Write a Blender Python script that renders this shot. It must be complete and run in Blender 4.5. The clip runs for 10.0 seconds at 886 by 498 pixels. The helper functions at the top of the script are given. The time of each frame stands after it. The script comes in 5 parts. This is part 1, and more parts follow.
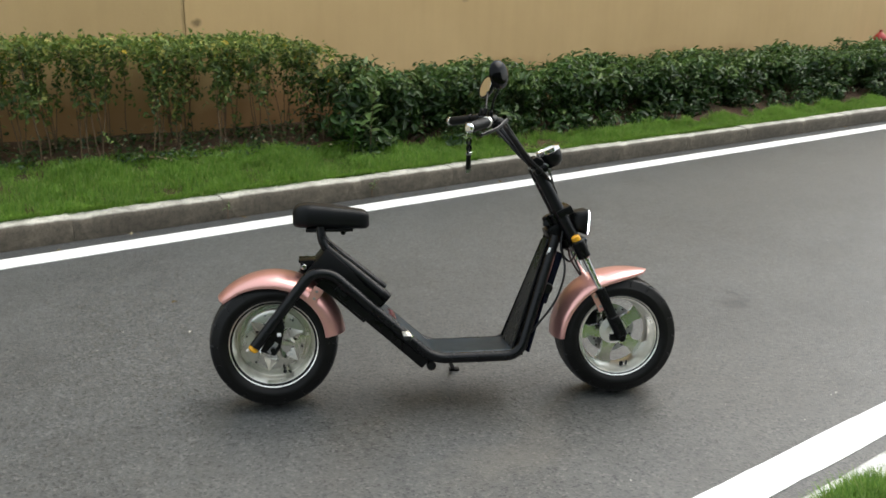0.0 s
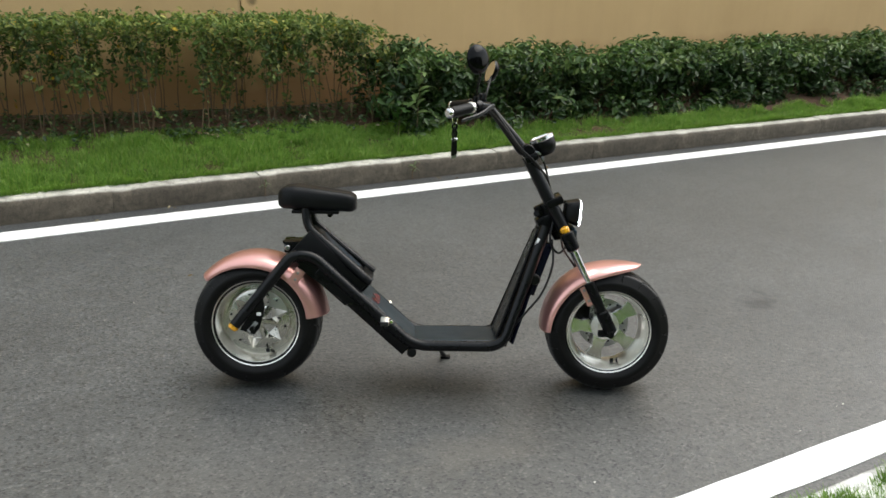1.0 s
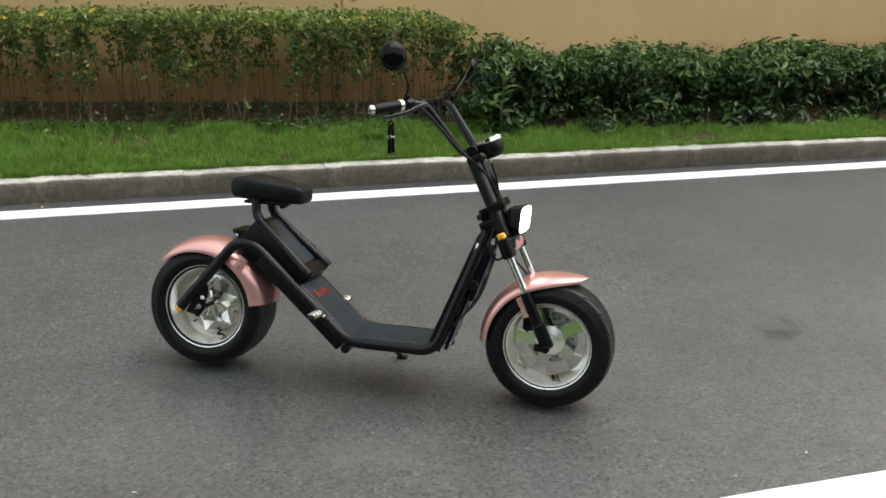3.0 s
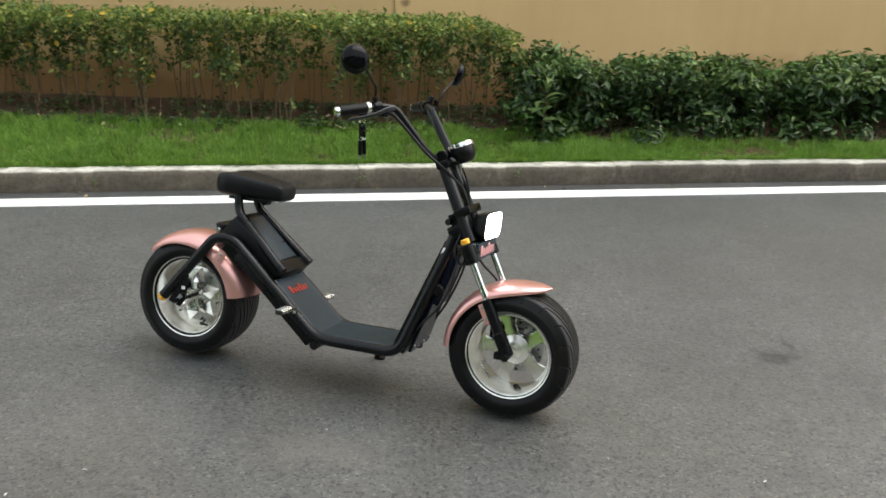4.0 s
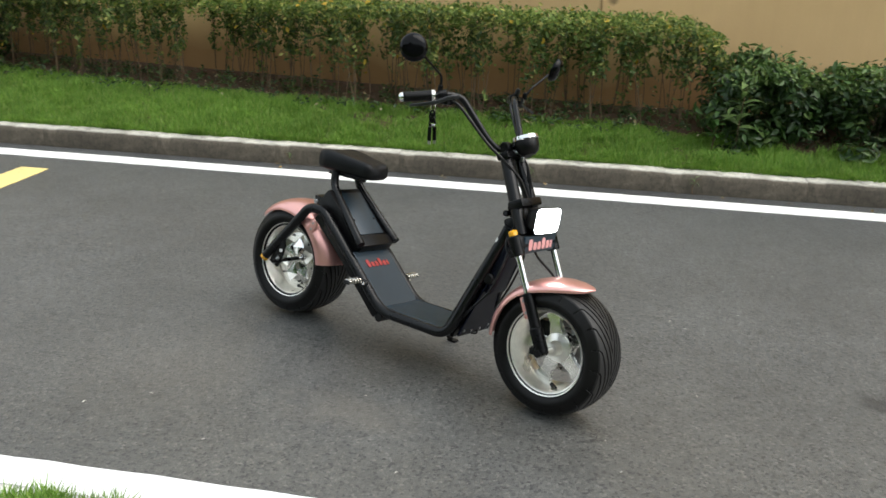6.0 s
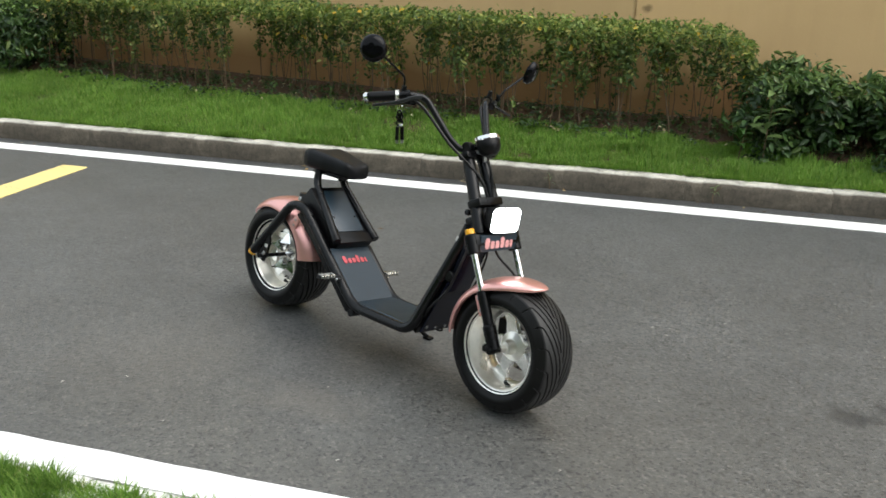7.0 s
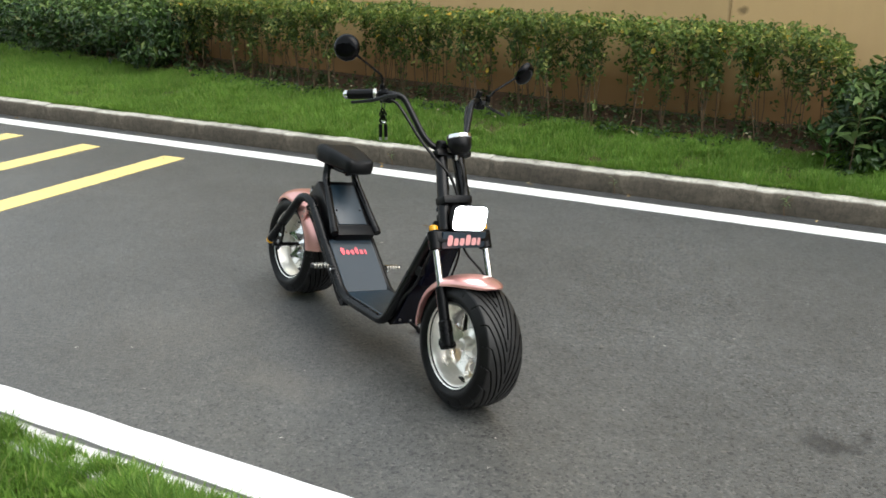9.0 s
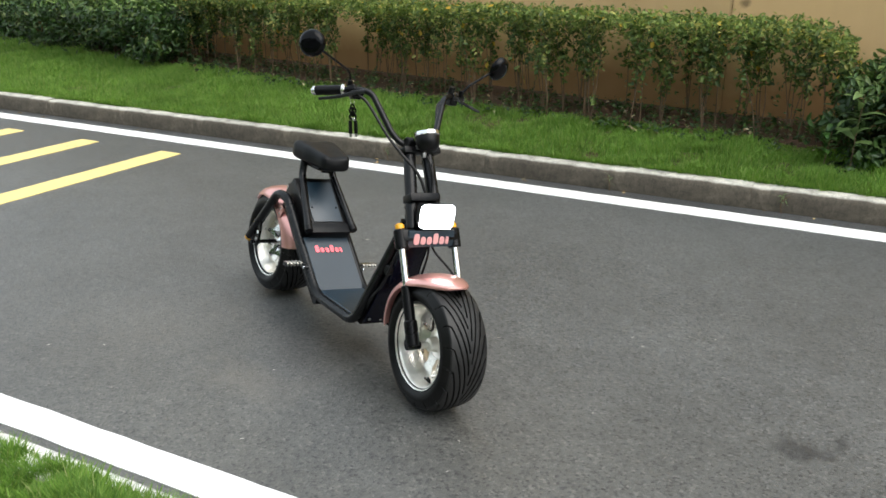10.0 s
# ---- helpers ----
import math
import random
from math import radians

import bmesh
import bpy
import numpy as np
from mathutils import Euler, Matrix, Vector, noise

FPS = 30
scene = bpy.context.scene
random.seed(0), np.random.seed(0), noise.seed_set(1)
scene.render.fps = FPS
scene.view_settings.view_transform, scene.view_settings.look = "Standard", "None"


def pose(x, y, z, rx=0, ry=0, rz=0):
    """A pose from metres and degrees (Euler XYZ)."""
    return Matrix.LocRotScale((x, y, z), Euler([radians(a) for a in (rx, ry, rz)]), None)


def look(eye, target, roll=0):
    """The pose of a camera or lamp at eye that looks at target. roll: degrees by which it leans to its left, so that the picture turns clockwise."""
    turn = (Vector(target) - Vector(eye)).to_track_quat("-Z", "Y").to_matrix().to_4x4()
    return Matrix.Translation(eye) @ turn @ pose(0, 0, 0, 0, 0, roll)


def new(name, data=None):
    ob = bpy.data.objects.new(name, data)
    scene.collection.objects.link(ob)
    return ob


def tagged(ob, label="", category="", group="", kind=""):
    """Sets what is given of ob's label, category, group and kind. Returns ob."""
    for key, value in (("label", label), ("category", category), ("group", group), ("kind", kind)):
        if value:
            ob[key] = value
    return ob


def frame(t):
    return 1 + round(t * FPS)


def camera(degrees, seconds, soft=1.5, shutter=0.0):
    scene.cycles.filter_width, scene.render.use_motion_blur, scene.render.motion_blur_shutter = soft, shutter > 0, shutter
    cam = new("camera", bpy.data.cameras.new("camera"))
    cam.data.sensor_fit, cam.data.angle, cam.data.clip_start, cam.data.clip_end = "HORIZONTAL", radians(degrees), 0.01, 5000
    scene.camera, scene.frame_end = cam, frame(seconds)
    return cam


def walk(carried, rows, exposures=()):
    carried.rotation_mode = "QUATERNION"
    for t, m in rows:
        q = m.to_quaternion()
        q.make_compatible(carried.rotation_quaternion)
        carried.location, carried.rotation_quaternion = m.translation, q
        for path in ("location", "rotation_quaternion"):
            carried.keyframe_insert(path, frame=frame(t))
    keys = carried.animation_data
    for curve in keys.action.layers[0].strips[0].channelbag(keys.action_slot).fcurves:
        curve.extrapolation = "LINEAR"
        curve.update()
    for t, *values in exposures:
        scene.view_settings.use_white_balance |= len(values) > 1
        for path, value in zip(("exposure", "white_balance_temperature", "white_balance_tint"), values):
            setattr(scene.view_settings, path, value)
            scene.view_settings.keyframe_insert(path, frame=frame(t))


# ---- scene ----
cam = camera(54.2, 10.0, soft=1.6, shutter=0.4)
PATH = [
    (0, (0.288, -0.075, 1.521), (1.418, 1.46, 0.916), 1.3),
    (0.5, (0.449, -0.185, 1.524), (1.483, 1.406, 0.891), 2.1),
    (1, (0.642, -0.245, 1.535), (1.585, 1.394, 0.884), 1.6),
    (1.5, (0.86, -0.34, 1.527), (1.698, 1.36, 0.888), 1.2),
    (2, (1.068, -0.457, 1.541), (1.797, 1.291, 0.898), 1.5),
    (2.5, (1.274, -0.485, 1.537), (1.897, 1.296, 0.872), 0.9),
    (3.8, (1.856, -0.652, 1.552), (2.225, 1.203, 0.9), 1.9),
    (4, (1.932, -0.655, 1.55), (2.249, 1.208, 0.894), 1.7),
    (4.5, (2.113, -0.666, 1.555), (2.241, 1.222, 0.909), 1.2),
    (5, (2.351, -0.756, 1.55), (2.282, 1.139, 0.915), 1.6),
    (5.5, (2.525, -0.758, 1.534), (2.326, 1.12, 0.877), 1.5),
    (6, (2.699, -0.727, 1.553), (2.389, 1.13, 0.878), 1.8),
    (6.2, (2.773, -0.723, 1.552), (2.413, 1.129, 0.887), 1.8),
    (7.5, (3.299, -0.66, 1.535), (2.748, 1.145, 0.872), 1.0),
    (8, (3.423, -0.593, 1.549), (2.784, 1.178, 0.875), 0.6),
    (8.5, (3.643, -0.565, 1.542), (2.884, 1.169, 0.896), 0.7),
    (9, (3.8, -0.521, 1.546), (2.96, 1.171, 0.891), 0.5),
    (9.5, (3.881, -0.437, 1.532), (3.025, 1.242, 0.861), 0.7),
    (10, (3.945, -0.384, 1.545), (3.063, 1.282, 0.877), 0.2),
]
walk(cam, [(t, look(eye, target, roll)) for t, eye, target, roll in PATH], [(0, 0.98, 6410, 9.3), (2.5, 0.93, 6410, 9.8), (4.5, 1.20, 6470, 9.8), (5, 1.20, 6470, 9.8), (5.5, 1.04, 6440, 9.4), (7.5, 1.05, 6370, 9.4), (8.5, 1.05, 6370, 9.2), (10, 1.10, 6320, 9.1)])


# ---- light ----
world = bpy.data.worlds.new("sky")
scene.world = world
world.use_nodes = True
wn = world.node_tree.nodes
sky = wn.new("ShaderNodeTexSky")
sky.sky_type, sky.sun_disc = "NISHITA", False
sky.sun_elevation, sky.sun_rotation = radians(55), radians(97)
sky.air_density, sky.dust_density, sky.ozone_density = 1.0, 4.0, 0.6
soften = wn.new("ShaderNodeMixRGB")
soften.inputs[0].default_value = 0.55
soften.inputs[2].default_value = (8.6, 9.3, 9.3, 1)
world.node_tree.links.new(sky.outputs[0], soften.inputs[1])
world.node_tree.links.new(soften.outputs[0], wn["Background"].inputs[0])
wn["Background"].inputs[1].default_value = 0.103
sun = new("sun", bpy.data.lights.new("sun", "SUN"))
sun.data.energy, sun.data.angle, sun.data.color = 1.35, radians(60), (1.0, 0.96, 0.9)
sun.matrix_world = look((11.0, 0.9, 12.9), (2, 2, 0))


# ---- materials ----
def nodes_of(name):
    m = bpy.data.materials.new(name)
    m.use_nodes = True
    nt = m.node_tree
    return m, nt, nt.nodes["Principled BSDF"]


def coords(nt, scale=1.0):
    tc = nt.nodes.new("ShaderNodeTexCoord")
    mp = nt.nodes.new("ShaderNodeMapping")
    mp.inputs["Scale"].default_value = (scale,) * 3 if not isinstance(scale, tuple) else scale
    nt.links.new(tc.outputs["Object"], mp.inputs[0])
    return mp.outputs[0]


def noise_tex(nt, vec, scale, detail=4.0, rough=0.55):
    n = nt.nodes.new("ShaderNodeTexNoise")
    n.inputs["Scale"].default_value, n.inputs["Detail"].default_value, n.inputs["Roughness"].default_value = scale, detail, rough
    nt.links.new(vec, n.inputs["Vector"])
    return n.outputs["Fac"]


def ramp(nt, fac, stops):
    r = nt.nodes.new("ShaderNodeValToRGB")
    while len(r.color_ramp.elements) < len(stops):
        r.color_ramp.elements.new(0.5)
    for e, (p, c) in zip(r.color_ramp.elements, stops):
        e.position, e.color = p, (c, c, c, 1) if not isinstance(c, tuple) else (*c, 1)
    nt.links.new(fac, r.inputs[0])
    return r.outputs[0]


def mix(nt, fac, a, b, blend="MIX"):
    n = nt.nodes.new("ShaderNodeMixRGB")
    n.blend_type = blend
    for sock, v in zip(n.inputs, (fac, a, b)):
        if isinstance(v, (int, float)):
            sock.default_value = v if sock.name == "Fac" else (v, v, v, 1)
        elif isinstance(v, tuple):
            sock.default_value = (*v, 1)
        else:
            nt.links.new(v, sock)
    return n.outputs[0]


def bump(nt, bsdf, height, strength, distance):
    b = nt.nodes.new("ShaderNodeBump")
    b.inputs["Strength"].default_value, b.inputs["Distance"].default_value = strength, distance
    nt.links.new(height, b.inputs["Height"])
    nt.links.new(b.outputs[0], bsdf.inputs["Normal"])


def math_node(nt, op, a, b=0.0):
    n = nt.nodes.new("ShaderNodeMath")
    n.operation = op
    for sock, v in zip(n.inputs, (a, b)):
        if isinstance(v, (int, float)):
            sock.default_value = v
        else:
            nt.links.new(v, sock)
    return n.outputs[0]


def plain(name, colour, rough=0.5, metal=0.0, wear=0.12, fine=60.0, coarse=5.0, relief=0.0, coat=0.0, gloss=0.5):
    """A paint, plastic or metal with fine grain and coarse blotches."""
    m, nt, b = nodes_of(name)
    v = coords(nt)
    grain, blotch = noise_tex(nt, v, fine, 3), noise_tex(nt, v, coarse, 4)
    both = math_node(nt, "ADD", math_node(nt, "MULTIPLY", grain, 0.5), math_node(nt, "MULTIPLY", blotch, 0.5))
    lo, hi = tuple(c * (1 - wear) for c in colour), tuple(min(1, c * (1 + wear)) for c in colour)
    nt.links.new(ramp(nt, both, [(0.3, lo), (0.7, hi)]), b.inputs["Base Color"])
    nt.links.new(ramp(nt, blotch, [(0.3, max(0.02, rough * 0.8)), (0.7, min(1, rough * 1.2))]), b.inputs["Roughness"])
    b.inputs["Metallic"].default_value = metal
    b.inputs["Specular IOR Level"].default_value = gloss
    b.inputs["Coat Weight"].default_value = coat
    b.inputs["Coat Roughness"].default_value = 0.12
    if relief:
        bump(nt, b, grain, 0.6, relief)
    return m


def glow(name, colour, strength):
    m, nt, b = nodes_of(name)
    b.inputs["Base Color"].default_value = (*colour, 1)
    b.inputs["Emission Color"].default_value = (*colour, 1)
    b.inputs["Emission Strength"].default_value = strength
    return m


def spot_mask(nt, vec, x, y, rx, ry, edge=0.35):
    """1 inside an uneven patch round (x, y), 0 outside."""
    mp = nt.nodes.new("ShaderNodeMapping")
    mp.inputs["Location"].default_value = (-x / rx, -y / ry, 0)
    mp.inputs["Scale"].default_value = (1 / rx, 1 / ry, 0)
    nt.links.new(vec, mp.inputs[0])
    ln = nt.nodes.new("ShaderNodeVectorMath")
    ln.operation = "LENGTH"
    nt.links.new(mp.outputs[0], ln.inputs[0])
    n = noise_tex(nt, vec, 9.0, 5, 0.65)
    d = math_node(nt, "ADD", ln.outputs["Value"], math_node(nt, "MULTIPLY", math_node(nt, "SUBTRACT", n, 0.5), 2.2))
    return ramp(nt, d, [(max(0.0, 1 - edge), 1.0), (1.0, 0.0)])


def asphalt_material():
    m, nt, b = nodes_of("asphalt")
    v = coords(nt)
    vor = nt.nodes.new("ShaderNodeTexVoronoi")
    vor.inputs["Scale"].default_value = 115.0
    nt.links.new(v, vor.inputs["Vector"])
    chips = nt.nodes.new("ShaderNodeSeparateColor")
    nt.links.new(vor.outputs["Color"], chips.inputs[0])
    stone = ramp(nt, chips.outputs[0], [(0.0, (0.030, 0.031, 0.033)), (0.24, (0.079, 0.081, 0.082)), (0.8, (0.096, 0.098, 0.098)), (0.93, (0.118, 0.120, 0.119)), (1.0, (0.15, 0.151, 0.148))])
    tone = ramp(nt, noise_tex(nt, v, 34, 6, 0.75), [(0.28, 0.68), (0.5, 0.98), (0.72, 1.20)])
    wide = ramp(nt, noise_tex(nt, v, 1.1, 6, 0.6), [(0.3, 0.80), (0.7, 1.10)])
    tone = mix(nt, 1.0, tone, ramp(nt, noise_tex(nt, v, 6.5, 5, 0.65), [(0.3, 0.86), (0.7, 1.10)]), "MULTIPLY")
    col = mix(nt, 1.0, mix(nt, 1.0, stone, tone, "MULTIPLY"), wide, "MULTIPLY")
    for x, y, w, h, k in ((3.822, 2.300, 0.075, 0.080, 0.62), (3.895, 2.300, 0.065, 0.040, 0.42), (3.948, 2.400, 0.034, 0.080, 0.55)):
        col = mix(nt, math_node(nt, "MULTIPLY", spot_mask(nt, v, x, y, w, h, 0.5), k), col, (0.012, 0.013, 0.016))
    col = mix(nt, math_node(nt, "MULTIPLY", spot_mask(nt, v, 1.95, 1.82, 0.30, 0.16, 0.8), 0.28), col, (0.16, 0.145, 0.125))
    col = mix(nt, math_node(nt, "MULTIPLY", spot_mask(nt, v, 1.25, 2.0, 0.5, 0.5, 0.9), 0.12), col, (0.17, 0.155, 0.14))
    # shading put into the colour: dimmer, warmer near side; the far gutter is stained
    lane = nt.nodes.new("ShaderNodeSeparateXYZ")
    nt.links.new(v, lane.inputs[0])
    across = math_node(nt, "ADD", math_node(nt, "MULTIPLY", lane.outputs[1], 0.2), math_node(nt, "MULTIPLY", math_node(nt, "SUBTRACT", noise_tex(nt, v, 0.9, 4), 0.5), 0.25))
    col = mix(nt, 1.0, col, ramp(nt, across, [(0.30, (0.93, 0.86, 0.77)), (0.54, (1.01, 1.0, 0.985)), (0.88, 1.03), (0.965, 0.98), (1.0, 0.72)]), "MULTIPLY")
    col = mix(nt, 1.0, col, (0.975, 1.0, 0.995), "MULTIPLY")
    nt.links.new(col, b.inputs["Base Color"])
    b.inputs["Roughness"].default_value = 0.40
    h = math_node(nt, "ADD", vor.outputs["Distance"], math_node(nt, "MULTIPLY", noise_tex(nt, v, 160, 3), 0.8))
    b.inputs["Specular IOR Level"].default_value = 0.72
    bump(nt, b, h, 0.30, 0.004)
    return m


def road_paint(name, colour, wear):
    m, nt, b = nodes_of(name)
    v = coords(nt)
    crack = noise_tex(nt, v, 90, 6, 0.75)
    patch = noise_tex(nt, v, 3.0, 4)
    gone = ramp(nt, math_node(nt, "ADD", crack, math_node(nt, "MULTIPLY", patch, 0.25)), [(wear, 0.0), (wear + 0.08, 1.0)])
    tint = ramp(nt, noise_tex(nt, v, 12, 5), [(0.3, tuple(c * 0.9 for c in colour)), (0.7, colour)])
    nt.links.new(mix(nt, gone, tint, (0.13, 0.12, 0.11)), b.inputs["Base Color"])
    b.inputs["Roughness"].default_value = 0.65
    bump(nt, b, crack, 0.3, 0.002)
    return m


def concrete_material(name, face, top):
    m, nt, b = nodes_of(name)
    v = coords(nt)
    info = nt.nodes.new("ShaderNodeObjectInfo")
    grain, stain = noise_tex(nt, v, 140, 4, 0.7), noise_tex(nt, v, 7, 6, 0.65)
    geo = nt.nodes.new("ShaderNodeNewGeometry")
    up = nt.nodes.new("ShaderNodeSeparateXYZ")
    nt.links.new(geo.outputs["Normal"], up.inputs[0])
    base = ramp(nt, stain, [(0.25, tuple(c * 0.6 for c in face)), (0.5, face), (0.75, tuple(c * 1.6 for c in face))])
    # weathered tops; the light they catch is put into the paler colour too
    lit_top = ramp(nt, math_node(nt, "ADD", up.outputs[2], math_node(nt, "MULTIPLY", math_node(nt, "SUBTRACT", stain, 0.5), 0.6)), [(0.70, 0.0), (1.0, 1.0)])
    col = mix(nt, lit_top, base, top)
    col = mix(nt, 1.0, col, ramp(nt, grain, [(0.3, 0.62), (0.7, 1.2)]), "MULTIPLY")
    col = mix(nt, 1.0, col, ramp(nt, noise_tex(nt, v, 32, 5, 0.7), [(0.32, 0.62), (0.55, 1.08)]), "MULTIPLY")
    col = mix(nt, 1.0, col, ramp(nt, info.outputs["Random"], [(0.0, 0.88), (1.0, 1.1)]), "MULTIPLY")
    nt.links.new(col, b.inputs["Base Color"])
    b.inputs["Roughness"].default_value = 0.9
    bump(nt, b, grain, 0.5, 0.004)
    return m


def wall_material():
    m, nt, b = nodes_of("ochre_wall_paint")
    v = coords(nt)
    broad = noise_tex(nt, v, 0.8, 5, 0.6)
    streak = noise_tex(nt, coords(nt, (6.0, 1.0, 0.5)), 1.5, 4)
    fine = noise_tex(nt, v, 45, 4)
    col = ramp(nt, broad, [(0.3, (0.525, 0.352, 0.163)), (0.7, (0.593, 0.404, 0.194))])
    col = mix(nt, 1.0, col, ramp(nt, streak, [(0.3, 0.975), (0.7, 1.02)]), "MULTIPLY")
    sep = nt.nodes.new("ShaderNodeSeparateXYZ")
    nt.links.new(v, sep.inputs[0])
    # reddish soil splash, with the hedge's shade low down put into the colour too
    splash_shade = ramp(nt, math_node(nt, "ADD", sep.outputs[2], math_node(nt, "MULTIPLY", broad, 0.5)), [(0.74, 1.0), (1.26, 0.0)])
    col = mix(nt, math_node(nt, "MULTIPLY", splash_shade, 0.70), col, (0.230, 0.104, 0.030))
    flip = nt.nodes.new("ShaderNodeCombineXYZ")
    nt.links.new(sep.outputs[0], flip.inputs[0])
    nt.links.new(sep.outputs[2], flip.inputs[1])
    for x, z, w, h, k in ((2.80, 1.12, 0.05, 0.04, 0.7), (3.32, 0.96, 0.035, 0.03, 0.5), (1.05, 1.2, 0.03, 0.02, 0.4), (2.70, 1.3, 0.02, 0.5, 0.35), (5.4, 1.3, 0.05, 0.03, 0.3)):
        col = mix(nt, math_node(nt, "MULTIPLY", spot_mask(nt, flip.outputs[0], x, z, w, h, 0.7), k), col, (0.09, 0.06, 0.025))
    nt.links.new(col, b.inputs["Base Color"])
    b.inputs["Roughness"].default_value = 0.85
    bump(nt, b, fine, 0.35, 0.003)
    return m


def leaf_material(name, stops, rough=0.45, sub=0.15):
    """Leaves: each blade takes its own colour."""
    m, nt, b = nodes_of(name)
    geo = nt.nodes.new("ShaderNodeNewGeometry")
    col = ramp(nt, geo.outputs["Random Per Island"], stops)
    patch = mix(nt, 1.0, ramp(nt, noise_tex(nt, coords(nt), 1.7, 3), [(0.3, 0.78), (0.7, 1.2)]), ramp(nt, noise_tex(nt, coords(nt), 11.0, 3), [(0.3, 0.72), (0.7, 1.22)]), "MULTIPLY")
    nt.links.new(mix(nt, 1.0, col, patch, "MULTIPLY"), b.inputs["Base Color"])
    b.inputs["Roughness"].default_value = rough
    b.inputs["Specular IOR Level"].default_value = 0.3
    tr = nt.nodes.new("ShaderNodeBsdfTranslucent")
    nt.links.new(col, tr.inputs[0])
    ms = nt.nodes.new("ShaderNodeMixShader")
    ms.inputs[0].default_value = sub
    out = nt.nodes["Material Output"]
    nt.links.new(b.outputs[0], ms.inputs[1])
    nt.links.new(tr.outputs[0], ms.inputs[2])
    nt.links.new(ms.outputs[0], out.inputs[0])
    return m


def soil_material():
    m, nt, b = nodes_of("soil")
    v = coords(nt)
    n1, n2 = noise_tex(nt, v, 40, 6, 0.7), noise_tex(nt, v, 4, 5)
    col = ramp(nt, n1, [(0.3, (0.036, 0.017, 0.008)), (0.7, (0.100, 0.048, 0.022))])
    nt.links.new(mix(nt, ramp(nt, n2, [(0.4, 0.0), (0.7, 0.5)]), col, (0.018, 0.024, 0.007)), b.inputs["Base Color"])
    b.inputs["Roughness"].default_value = 0.95
    bump(nt, b, n1, 0.9, 0.02)
    return m


def rubber_material(name, clean, dusty, gloss):
    m, nt, b = nodes_of(name)
    v = coords(nt)
    dust = noise_tex(nt, v, 18, 6, 0.7)
    nt.links.new(ramp(nt, dust, [(0.3, clean), (0.75, dusty)]), b.inputs["Base Color"])
    nt.links.new(ramp(nt, dust, [(0.3, 0.38), (0.7, 0.54)]), b.inputs["Roughness"])
    b.inputs["Specular IOR Level"].default_value = gloss
    bump(nt, b, noise_tex(nt, v, 300, 2), 0.2, 0.001)
    return m


def polished_material(name, colour, rough):
    """Machined aluminium: fine turning marks and dull spots."""
    m, nt, b = nodes_of(name)
    v = coords(nt)
    n = noise_tex(nt, v, 35, 5, 0.6)
    nt.links.new(ramp(nt, n, [(0.3, tuple(c * 0.85 for c in colour)), (0.7, colour)]), b.inputs["Base Color"])
    nt.links.new(ramp(nt, noise_tex(nt, v, 8, 4), [(0.3, rough * 0.7), (0.7, rough * 1.4)]), b.inputs["Roughness"])
    b.inputs["Metallic"].default_value = 1.0
    return m


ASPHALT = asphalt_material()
WHITE_LINE = road_paint("white_road_paint", (0.82, 0.82, 0.80), 0.84)
YELLOW_LINE = road_paint("yellow_road_paint", (0.76, 0.60, 0.23), 0.70)
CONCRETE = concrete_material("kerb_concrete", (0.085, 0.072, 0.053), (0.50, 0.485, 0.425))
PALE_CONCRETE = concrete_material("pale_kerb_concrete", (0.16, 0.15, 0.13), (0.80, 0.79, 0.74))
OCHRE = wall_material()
SOIL = soil_material()
GRASS = leaf_material("grass", [(0.0, (0.092, 0.192, 0.028)), (0.5, (0.170, 0.315, 0.046)), (0.93, (0.238, 0.390, 0.066)), (1.0, (0.38, 0.40, 0.16))], 0.55, 0.5)
LUSH = leaf_material("dark_hedge_leaf", [(0.0, (0.013, 0.034, 0.008)), (0.5, (0.028, 0.064, 0.014)), (0.9, (0.060, 0.115, 0.026)), (1.0, (0.13, 0.165, 0.05))], 0.36, 0.18)
YOUNG = leaf_material("young_hedge_leaf", [(0.0, (0.040, 0.088, 0.018)), (0.5, (0.080, 0.150, 0.032)), (1.0, (0.17, 0.24, 0.065))], 0.4, 0.25)
# same leaf twice: flank shade is put into the darker colour, crown stays lighter
SPARSE = leaf_material("shaded_flank_leaf", [(0.0, (0.030, 0.058, 0.012)), (0.45, (0.066, 0.110, 0.022)), (0.85, (0.150, 0.200, 0.044)), (1.0, (0.34, 0.32, 0.090))], 0.46, 0.32)
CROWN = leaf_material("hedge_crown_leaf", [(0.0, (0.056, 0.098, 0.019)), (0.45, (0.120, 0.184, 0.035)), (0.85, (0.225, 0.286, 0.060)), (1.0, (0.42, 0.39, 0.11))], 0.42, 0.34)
YELLOWED = leaf_material("yellowed_leaf", [(0.0, (0.45, 0.27, 0.02)), (1.0, (0.60, 0.42, 0.05))], 0.5, 0.25)
DRY = leaf_material("dry_leaf", [(0.0, (0.13, 0.080, 0.036)), (0.5, (0.25, 0.18, 0.085)), (1.0, (0.46, 0.40, 0.27))], 0.8, 0.05)
TWIG = plain("hedge_stem", (0.125, 0.080, 0.044), 0.85, wear=0.35, fine=90, coarse=9)
# darker copy of TWIG: the dense hedge's inner shade is put into the colour
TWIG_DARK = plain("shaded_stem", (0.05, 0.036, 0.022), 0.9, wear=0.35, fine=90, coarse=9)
GRIT = plain("pale_grit", (0.42, 0.40, 0.36), 0.85, wear=0.3)
BLACK = plain("black_paint", (0.0030, 0.0030, 0.0034), 0.28, wear=0.25, coarse=9, gloss=0.18)
